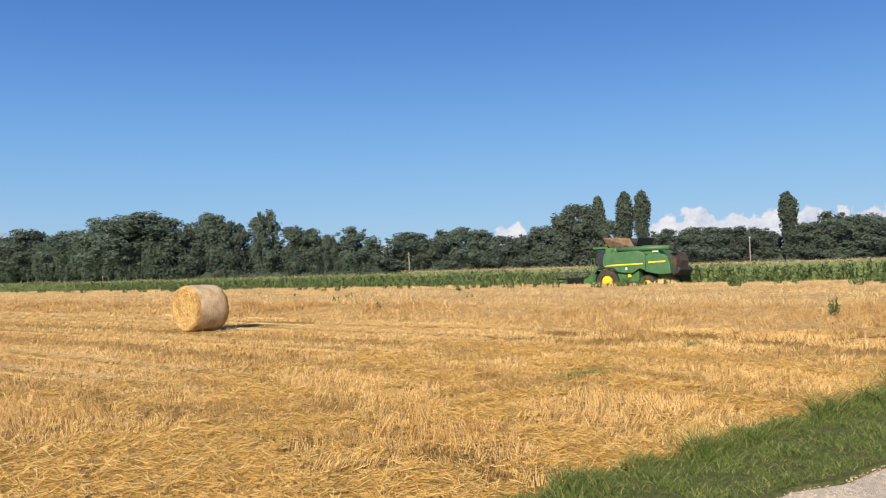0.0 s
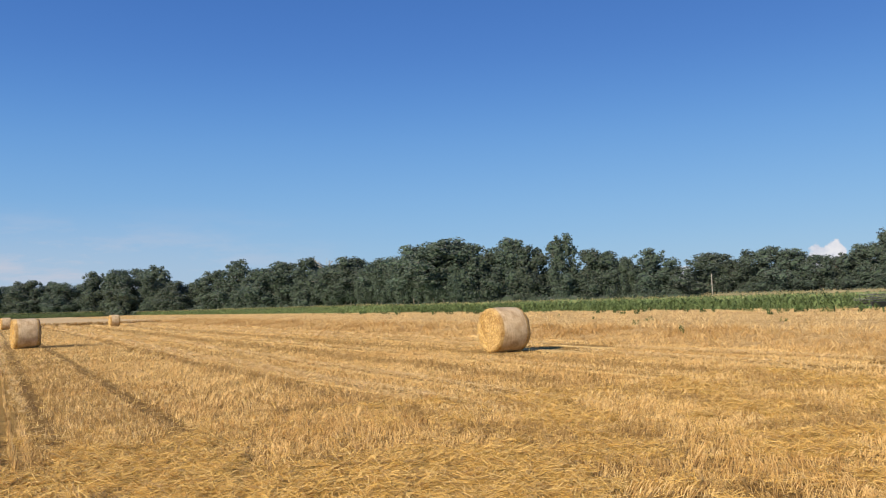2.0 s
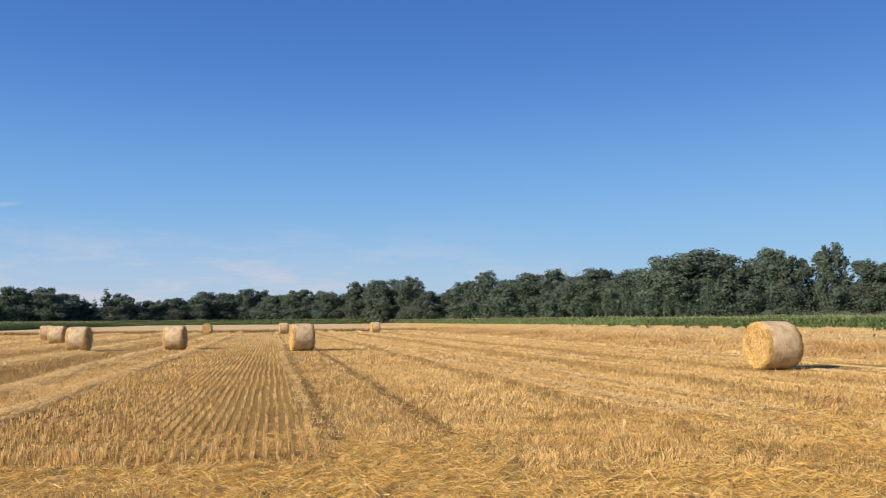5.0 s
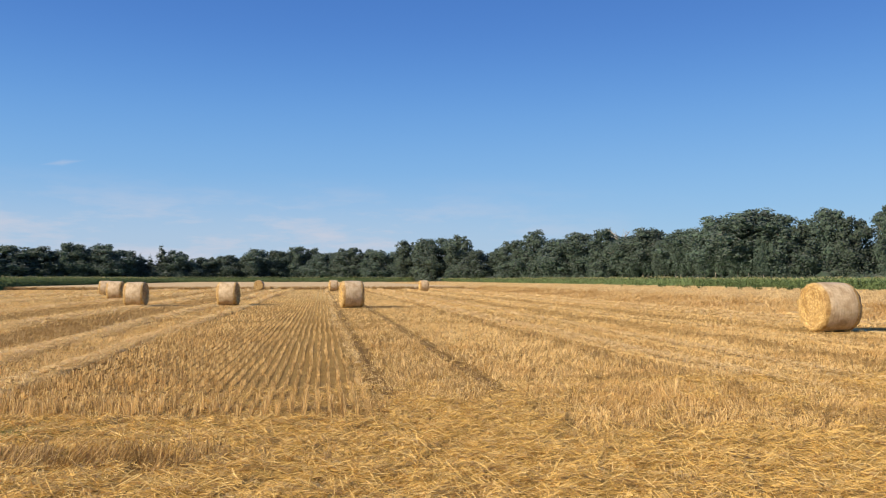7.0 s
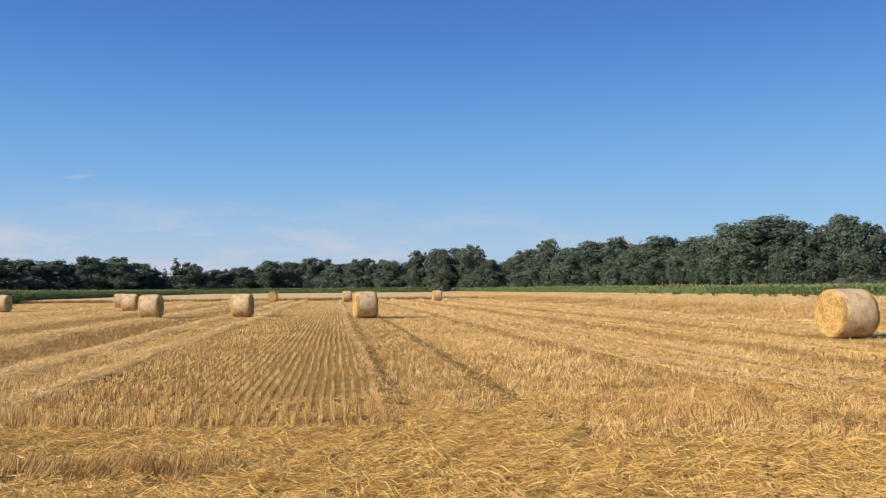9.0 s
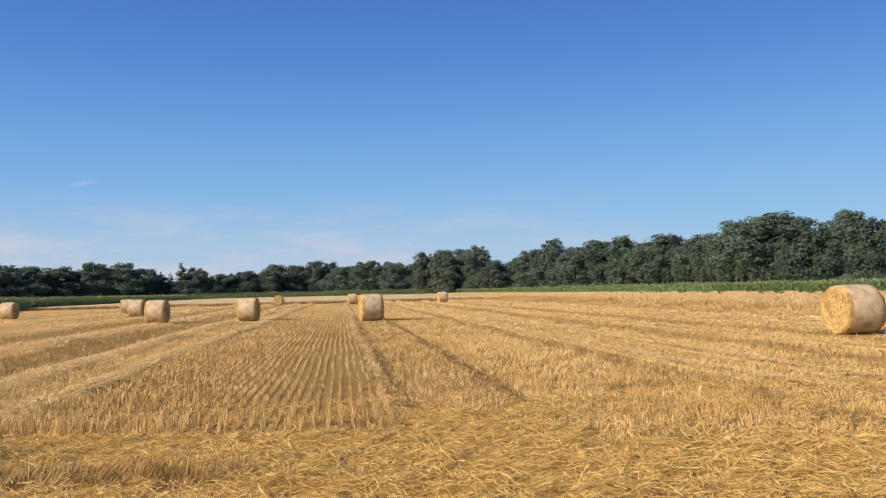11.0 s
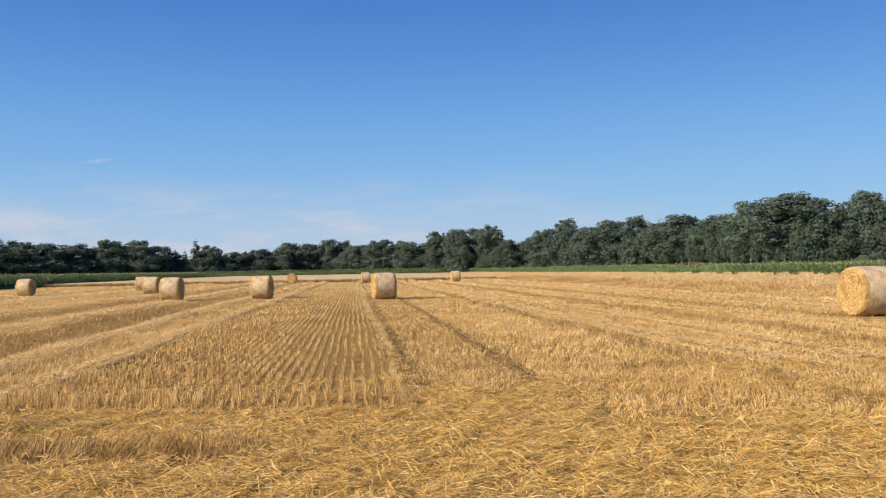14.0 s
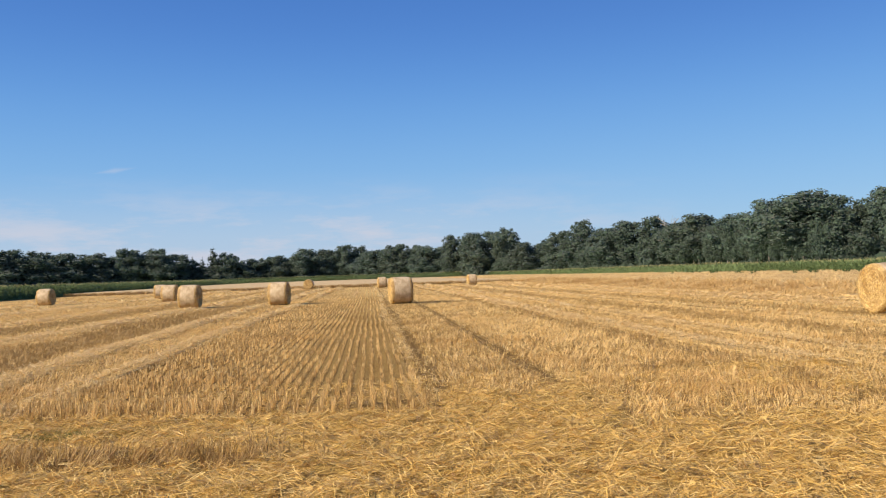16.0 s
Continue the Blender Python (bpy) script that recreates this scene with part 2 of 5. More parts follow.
LEAF = material("tree_leaves", foliage((0.066, 0.102, 0.072), (0.078, 0.120, 0.078), (0.094, 0.140, 0.084)), 0.6, spec=0.3)
POPLAR_LEAF = material("poplar_leaves", foliage((0.056, 0.090, 0.062), (0.066, 0.105, 0.068), (0.080, 0.122, 0.072)), 0.6, spec=0.3)
NEEDLE = material("needles", foliage((0.056, 0.084, 0.058), (0.064, 0.095, 0.062), (0.072, 0.105, 0.066)), 0.7, spec=0.2)
PALE_BARK = material("pale_bark", plain((0.20, 0.18, 0.15), (0.40, 0.37, 0.31), 3, 5, 0.6), 0.9)
BARK = material("bark", plain((0.09, 0.075, 0.055), (0.22, 0.19, 0.15), 3, 5, 0.6), 0.9)


def coil_build(n, b):
    """The end of a bale: straw laid in a coil, in uneven rings about the x axis."""
    p = place(n)
    xyz = n.add("ShaderNodeSeparateXYZ")
    n.link(p, xyz.inputs[0])
    _, y, z = xyz.outputs
    r = n.math("SQRT", n.math("ADD", n.math("MULTIPLY", y, y), n.math("MULTIPLY", z, z)))
    turn = n.math("ARCTAN2", z, y)
    wob = n.noise(p, 3.5, 3)
    ring = n.math("SINE", n.math("ADD", n.math("MULTIPLY", n.math("MULTIPLY_ADD", wob, 0.34, r), 52.0), turn))
    pol = n.add("ShaderNodeCombineXYZ")
    n.link(n.math("MULTIPLY", r, 40.0), pol.inputs[0]), n.link(n.math("MULTIPLY", turn, 2.2), pol.inputs[1])
    fibre = n.noise(pol.outputs[0], 1.6, 6, 0.7)
    old = n.step(n.noise(p, 2.4, 3), 0.42, 0.66)
    f = n.math("ADD", n.math("MULTIPLY", ring, 0.04), n.math("MULTIPLY_ADD", n.noise(p, 19, 5), 0.5, n.math("MULTIPLY", fibre, 0.5)))
    c = n.ramp(f, [(0.34, (0.25, 0.145, 0.05)), (0.49, (0.46, 0.30, 0.11)), (0.66, (0.70, 0.50, 0.215))])
    n.link(n.mix(old, c, n.mix(1.0, c, (0.66, 0.58, 0.46), "MULTIPLY")), b.inputs["Base Color"])     # darker weathered patches
    bump(n, b, f, 1.0, 0.05)


BALE_END = material("bale_straw_end", coil_build, 0.6)


def wrap_build(n, b):
    p = place(n)
    around = n.math("MULTIPLY_ADD", n.noise(n.scaled(p, 20, 3, 3), 1.0, 5, 0.65), 0.5, n.math("MULTIPLY", n.noise(p, 13, 6, 0.7), 0.5))
    blot = n.noise(p, 2.6, 5)
    c = n.ramp(around, [(0.30, (0.41, 0.285, 0.15)), (0.70, (0.73, 0.585, 0.38))])
    c = n.mix(n.step(blot, 0.40, 0.66), c, n.mix(1.0, c, (0.72, 0.66, 0.58), "MULTIPLY"))
    n.link(c, b.inputs["Base Color"])
    bump(n, b, around, 0.8, 0.02)


WRAP = material("net_wrapped_straw", wrap_build, 0.5)
GREEN = material("green_paint", plain((0.042, 0.122, 0.050), (0.070, 0.160, 0.074), 2.5, 4), 0.5, spec=0.4)
GREEN_DULL = material("dusty_green_paint", plain((0.03, 0.12, 0.035), (0.075, 0.16, 0.06), 3.0, 5), 0.6)
YELLOW = material("yellow_paint", plain((0.72, 0.50, 0.02), (0.80, 0.58, 0.04), 4), 0.45)
RUBBER = material("tyre_rubber", plain((0.02, 0.02, 0.02), (0.07, 0.06, 0.045), 6, 4), 0.85)
STEEL_DARK = material("dark_steel", plain((0.02, 0.022, 0.022), (0.055, 0.052, 0.048), 5), 0.6, 0.3)
WORN_STEEL = material("worn_steel", plain((0.12, 0.12, 0.11), (0.34, 0.33, 0.31), 6, 5), 0.5, 0.5)
RUST = material("rusty_sheet", plain((0.03, 0.026, 0.022), (0.10, 0.066, 0.046), 3, 6), 0.8)
TANK_INSIDE = material("worn_brown_sheet", plain((0.20, 0.14, 0.10), (0.34, 0.25, 0.18), 3, 5), 0.75)
GLASS = material("cab_glass", plain((0.015, 0.02, 0.02), (0.03, 0.035, 0.035), 2), 0.08, 0.0, 0.8)
GREY = material("weathered_wood_pole", plain((0.25, 0.23, 0.20), (0.42, 0.40, 0.36), 5, 4), 0.9)
WHITE = material("white_paint", plain((0.74, 0.74, 0.72), (0.82, 0.82, 0.8), 5), 0.5)
DUST = material("chaff_heap", plain((0.40, 0.30, 0.13), (0.55, 0.42, 0.19), 6, 5, 0.8), 0.8)

# ================= mesh helpers =================
rng = np.random.default_rng(7)


def soup(name, V, k, mat):
    """A mesh of loose k-cornered faces from an array of corners."""
    V = np.ascontiguousarray(V, dtype=np.float32).reshape(-1, 3)
    me = bpy.data.meshes.new(name)
    nf = len(V) // k
    me.vertices.add(len(V)), me.loops.add(len(V)), me.polygons.add(nf)
    me.vertices.foreach_set("co", V.ravel())
    me.loops.foreach_set("vertex_index", np.arange(len(V), dtype=np.int32))
    me.polygons.foreach_set("loop_start", np.arange(0, len(V), k, dtype=np.int32))
    me.update(calc_edges=True)
    me.materials.append(mat)
    return me


def strips(name, S, W, mat):
    """Bent blades: S is (blades, points, 3), W half widths sideways (blades, points, 3). Each blade is one joined piece."""
    nb, npt, _ = S.shape
    V = np.stack([S - W, S + W], 2).reshape(-1, 3).astype(np.float32)
    base = (np.arange(nb) * npt * 2)[:, None, None]
    seg = np.arange(npt - 1)[None, :, None] * 2
    F = (base + seg + np.array([0, 1, 3, 2])[None, None, :]).reshape(-1, 4)
    me = bpy.data.meshes.new(name)
    me.vertices.add(len(V)), me.loops.add(F.size), me.polygons.add(len(F))
    me.vertices.foreach_set("co", V.ravel())
    me.loops.foreach_set("vertex_index", F.ravel().astype(np.int32))
    me.polygons.foreach_set("loop_start", np.arange(0, F.size, 4, dtype=np.int32))
    me.update(calc_edges=True)
    me.materials.append(mat)
    return me


def blades(name, P, h, w, lean, mat, points=2, droop=0.0, taper=0.35, drift=0.0):
    """Upright blades at P (n,3): height h, half width w, random lean; neighbours lean alike over patches of drift metres."""
    n = len(P)
    a = rng.uniform(0, 2 * np.pi, n)
    if drift:
        x, y, k = P[:, 0], P[:, 1], 2 * np.pi / drift
        a = 2.6 * (np.sin(k * (0.8 * x + 0.5 * y)) + np.sin(k * (0.45 * x - 0.9 * y) + 2) + 0.7 * np.sin(k * 2.3 * (0.2 * x + y))) + rng.normal(0, 0.7, n)
    b = rng.uniform(0, 2 * np.pi, n)
    ln = np.abs(rng.normal(0, 1, n)) * lean
    out = np.stack([np.cos(a) * ln, np.sin(a) * ln, np.ones(n)], 1)
    out /= np.linalg.norm(out, axis=1)[:, None]
    side = np.stack([np.cos(b), np.sin(b), np.zeros(n)], 1)
    h = np.broadcast_to(h, n)
    S, W = [], []
    for i in range(points):
        f = i / (points - 1)
        q = P + out * (h * f)[:, None]
        q = q + np.stack([np.cos(a), np.sin(a), -0.5 * np.ones(n)], 1) * (droop * h * f * f)[:, None]
        S.append(q)
        W.append(side * (np.broadcast_to(w, n) * (1 - (1 - taper) * f))[:, None])
    return strips(name, np.stack(S, 1), np.stack(W, 1), mat)


def lying(name, P, length, w, mat, lift=0.03, az=None, spread=3.2):
    """Loose straws that lie about at P."""
    n = len(P)
    a = rng.uniform(0, 2 * np.pi, n) if az is None else az + rng.normal(0, spread, n)
    L = np.broadcast_to(length, n) * rng.uniform(0.6, 1.3, n)
    tilt = rng.normal(0, 0.22, n)
    d = np.stack([np.cos(a), np.sin(a), tilt], 1) * (L / 2)[:, None]
    c = P + np.stack([0 * a, 0 * a, np.abs(d[:, 2]) + rng.uniform(0.0, lift, n)], 1)
    S = np.stack([c - d, c + d], 1)
    up = rng.uniform(-0.7, 0.7, n)
    side = np.stack([-np.sin(a) * np.cos(up), np.cos(a) * np.cos(up), np.sin(up)], 1) * np.broadcast_to(w, n)[:, None]
    return strips(name, S, np.repeat(side[:, None], 2, 1), mat)


def join_meshes(name, meshes):
    """One mesh from several that each have one material."""
    bm = bmesh.new()
    mats = []
    for me in meshes:
        if me.materials[0] not in mats:
            mats.append(me.materials[0])
        n0 = len(bm.faces)
        bm.from_mesh(me)
        bm.faces.ensure_lookup_table()
        k = mats.index(me.materials[0])
        if k:
            for f in bm.faces[n0:]:
                f.material_index = k
    out = bpy.data.meshes.new(name)
    bm.to_mesh(out)
    bm.free()
    for m in mats:
        out.materials.append(m)
    return out


def part(name, bm, mat, parent, label="", smooth=False):
    """Links a bmesh (or a mesh) as one object under its thing."""
    if isinstance(bm, bmesh.types.BMesh):
        me = bpy.data.meshes.new(name)
        bm.to_mesh(me)
        bm.free()
        me.materials.append(mat)
    else:
        me = bm
    if smooth:
        me.polygons.foreach_set("use_smooth", [True] * len(me.polygons))
    ob = new(name, me)
    ob.parent = parent
    return tagged(ob, label)


def box(bm, x0, x1, y0, y1, z0, z1, bevel=0.0):
    g = bmesh.ops.create_cube(bm, size=1.0, matrix=Matrix.LocRotScale(((x0 + x1) / 2, (y0 + y1) / 2, (z0 + z1) / 2), None, (x1 - x0, y1 - y0, z1 - z0)))
    if bevel:
        es = list({e for v in g["verts"] for e in v.link_edges})
        bmesh.ops.bevel(bm, geom=es, offset=bevel, segments=2, profile=0.6, affect="EDGES")
    return g["verts"]


def tube(bm, a, b, r1, r2=None, seg=12):
    a, b = Vector(a), Vector(b)
    d = b - a
    m = Matrix.Translation((a + b) / 2) @ d.to_track_quat("Z", "Y").to_matrix().to_4x4()
    bmesh.ops.create_cone(bm, cap_ends=True, segments=seg, radius1=r1, radius2=r1 if r2 is None else r2, depth=d.length, matrix=m)


def prism(bm, outline, x0, x1, bevel=0.0):
    """A slab between x0 and x1 with the outline (y, z)."""
    vs = [[bm.verts.new((x, y, z)) for y, z in outline] for x in (x0, x1)]
    n = len(outline)
    fs = [bm.faces.new(vs[0]), bm.faces.new(vs[1][::-1])]
    for i in range(n):
        fs.append(bm.faces.new((vs[0][i], vs[1][i], vs[1][(i + 1) % n], vs[0][(i + 1) % n])))
    bmesh.ops.recalc_face_normals(bm, faces=fs)
    if bevel:
        es = list({e for f in fs for e in f.edges})
        bmesh.ops.bevel(bm, geom=es, offset=bevel, segments=2, profile=0.6, affect="EDGES")


def patchy(x, y, s, seed=0.0):
    """Soft patches between -1 and 1 over the field, of about s metres."""
    k = 2 * np.pi / s
    return (np.sin(k * (0.31 * x + 0.9 * y) + 1.3 + seed) + np.sin(k * (0.83 * x - 0.52 * y) + 4.1 + 2 * seed)
            + 0.7 * np.sin(k * 2.1 * (0.6 * x + 0.77 * y) + seed * 3) + 0.7 * np.sin(k * 1.7 * (-0.9 * x + 0.4 * y) + 2.2)) / 2.4


# ================= ground, road, verge =================
def verge_edge(x):
    return 3.86 - 0.152 * x


def road_edge(x):
    return 2.98 - 0.2 * x


def make_ground():
    bm = bmesh.new()
    bmesh.ops.create_grid(bm, x_segments=40, y_segments=40, size=3000)
    me = bpy.data.meshes.new("ground")
    bm.to_mesh(me)
    bm.free()
    me.materials.append(GROUND)
    tagged(new("ground", me), "flat farmland of cut stubble and bare soil", "ground", kind="structure")
    # gravel lane and its grass verge, both running along the field's edge
    def band(name, lo, hi, z, mat, label, cat):
        bm = bmesh.new()
        xs = np.linspace(-80, 120, 401)
        rows = []
        for x in xs:
            a, b = lo(x), hi(x)
            rows.append([bm.verts.new((x, a + (b - a) * f, -0.05 if f in (0, 1) else z + 0.012 * noise.noise(Vector((x * 1.7, f * 9, 3)))))
                         for f in (0, 0.04, 0.2, 0.4, 0.6, 0.8, 0.96, 1)])
        for r, s in zip(rows, rows[1:]):
            for i in range(7):
                bm.faces.new((r[i], s[i], s[i + 1], r[i + 1]))
        bmesh.ops.recalc_face_normals(bm, faces=bm.faces)
        me = bpy.data.meshes.new(name)
        bm.to_mesh(me)
        bm.free()
        me.materials.append(mat)
        tagged(new(name, me), label, cat, kind="structure")
    wav = lambda x: 0.09 * math.sin(x * 2.3) + 0.05 * math.sin(x * 5.9 + 1)
    band("road", lambda x: -1.3 - 0.2 * x, lambda x: road_edge(x) + wav(x), 0.02, GRAVEL, "pale grey gravel farm lane beside the field", "road")
    band("verge", lambda x: road_edge(x) + 0.6 * wav(x) - 0.16, lambda x: verge_edge(x) + 1.6 * wav(x), 0.035, TURF, "mown grass verge between lane and field", "verge")


def make_verge_grass():
    n = 44000
    x = np.concatenate([rng.uniform(3.5, 14, n), rng.uniform(-20, 45, n // 7)])
    f = rng.uniform(-0.04, 1.03, len(x))
    y = road_edge(x) + f * (verge_edge(x) - road_edge(x)) + 0.05 * np.sin(x * 2.3)
    h = rng.uniform(0.03, 0.085, len(x)) * (1 + 0.55 * patchy(x, y, 0.7)) * (1 + 0.4 * patchy(x, y, 0.23)) + 0.22 * np.clip(f - 0.72, 0, 1) * (1 + patchy(x, y, 0.8, 2.0))
    tuft = np.zeros(len(x))
    for cx, cy, r, g in ((7.3, 2.68, 0.22, 0.26), (8.05, 2.55, 0.2, 0.16), (9.7, 2.32, 0.17, 0.42), (10.0, 2.25, 0.16, 0.26), (11.9, 1.98, 0.25, 0.44), (10.9, 2.12, 0.22, 0.22), (5.7, 2.92, 0.2, 0.12), (8.7, 2.45, 0.14, 0.18)):
        tuft = np.maximum(tuft, g * np.exp(-((x - cx) ** 2 + (y - cy) ** 2) / r ** 2))
    h = h + tuft * rng.uniform(0.5, 1.3, len(x))
    P = np.stack([x, y, np.full(len(x), 0.02)], 1)
    me = blades("grass", P, np.maximum(h, 0.03), rng.uniform(0.0025, 0.0055, len(x)), 0.55, GRASS, 3, 0.55, 0.15)
    tagged(new("grass", me), "short green grass with taller tufts along the lane", "grass", kind="stuff")
    # patches of green regrowth in the stubble
    P = []
    for cx, cy, rx, ry, k in ((-2.9, 9.0, 0.55, 0.22, 700), (11.6, 6.4, 0.8, 0.28, 900), (17, 6.9, 0.6, 0.2, 400)):
        P.append(np.stack([rng.normal(cx, rx * 0.5, k), rng.normal(cy, ry * 0.5, k), np.zeros(k)], 1))
    P = np.concatenate(P)
    me = blades("grass_patch", P, rng.uniform(0.05, 0.14, len(P)), 0.004, 0.5, GRASS, 3, 0.4, 0.2)
    tagged(new("grass_patch", me), "thin green regrowth among the stubble", "grass", kind="stuff")
    # loose stones on the lane
    n = 7000
    x = rng.uniform(4, 11, n)
    y = road_edge(x) - rng.uniform(0.03, 1.0, n)
    s = rng.uniform(0.003, 0.009, n)
    base = np.array([[-1, -1, 0], [1, -1, 0], [0, 1.2, 0], [0, 0, 0.9]])
    tri = np.array([[0, 1, 3], [1, 2, 3], [2, 0, 3]])
    a = rng.uniform(0, 6.28, n)
    R = np.stack([np.stack([np.cos(a), -np.sin(a), 0 * a], 1), np.stack([np.sin(a), np.cos(a), 0 * a], 1), np.stack([0 * a, 0 * a, 1 + 0 * a], 1)], 1)
    V = np.einsum("nij,kj->nki", R, base) * s[:, None, None] + np.stack([x, y, np.full(n, 0.018)], 1)[:, None]
    tagged(new("pebbles", soup("pebbles", V[:, tri].reshape(-1, 3), 3, PEBBLE)), "loose pale pebbles on the gravel lane", "pebbles", kind="stuff")


make_ground()
make_verge_grass()

# ================= stubble and straw =================
# compass direction, distance and turn of each round bale
BALES = ((34.15, 28.2, 0), (3.2, 47.2, 6), (-4.95, 52.6, -8), (-10.72, 52.6, -5), (-19.25, 79.0, -4), (8.17, 112.0, 3), (2.02, 114.0, 4),
         (-2.93, 124.0, 84), (-11.92, 71.5, -4), (-12.50, 88.0, 5))
FAR_EDGE = 127.5         # uncut wheat closes the stubble from here on


def bale_spot(az, d):
    return 0.1 + d * math.sin(radians(az)), -0.1 + d * math.cos(radians(az))


def by_bale(x, y):
    """Where the ground is pressed flat round a bale."""
    near = np.zeros(len(x), bool)
    for az, d, _ in BALES:
        bx, by = bale_spot(az, d)
        near |= ((x - bx - 1.3) / 2.9) ** 2 + ((y - by + 0.3) / (1.9 + d * 0.012)) ** 2 < 1
    return near


# centre, half width and amount of straw of each pale line of straw
SWATHS = ((-27.0, 0.5, 0.6), (-20.6, 0.55, 0.7), (-14.6, 0.55, 0.8), (-9.9, 0.50, 1.0), (-5.9, 0.34, 1.2), (-4.0, 0.22, 1.2),
          (0.98, 0.12, 0.12), (7.0, 0.34, 1.0), (8.8, 0.26, 0.8), (12.6, 0.22, 0.3), (16.9, 0.50, 0.7), (19.0, 0.40, 1.1))
TRACKS = (1.25, 2.9)
DRIFT = 0.022            # the drilled rows run this much to the right of +y


def across(x, y):
    """Distance across the drilled rows."""
    return x - DRIFT * (y - 15)


def wander(s, y):
    return s + DRIFT * (y - 15) + 0.14 * np.sin(y * 0.11 + s) + 0.07 * np.sin(y * 0.53 + 2 * s)


def near_swath(x, y):
    """How far outside the nearest line of straw, in its half widths."""
    d = np.full(len(x), 9.0)
    for s, k, _ in SWATHS:
        d = np.minimum(d, np.abs(x - wander(s, y)) / k)
    return d


def flat_zone(x, y):
    """Where straw is trodden or driven flat on the headland."""
    wob = 0.28 * patchy(x, y, 1.7, 0.4) + 0.12 * patchy(x, y, 0.6, 1.4)
    q = y + 0.14 * x + 0.5 * wob
    left = (x < 1.0) & ((q < 7.0) | ((q > 7.75) & (q < 9.65)) | ((x > -0.9 + 2 * wob) & (q < 9.65)))
    mid = (x >= 1.0) & (x < 2.8 + wob) & (y < 10.5 + wob)
    right = (x >= 2.8 + wob) & (x < 5.5 + 2 * wob) & (y < 8.1 + wob)
    rest = (x >= 5.2) & (patchy(x, y, 2.6) > 0.36) & (y < 12.5)
    return left | mid | right | rest


def stalks(name, P, h, w, lean, mat):
    """Cut straws at P that stand h high; lean is the sideways run of each."""
    n = len(P)
    b = rng.uniform(0, 2 * np.pi, n)
    side = np.stack([np.cos(b), np.sin(b), np.zeros(n)], 1) * w[:, None]
    top = P + np.concatenate([lean * h[:, None], h[:, None]], 1)
    return strips(name, np.stack([P, top], 1), np.stack([side, side * 0.8], 1), mat)


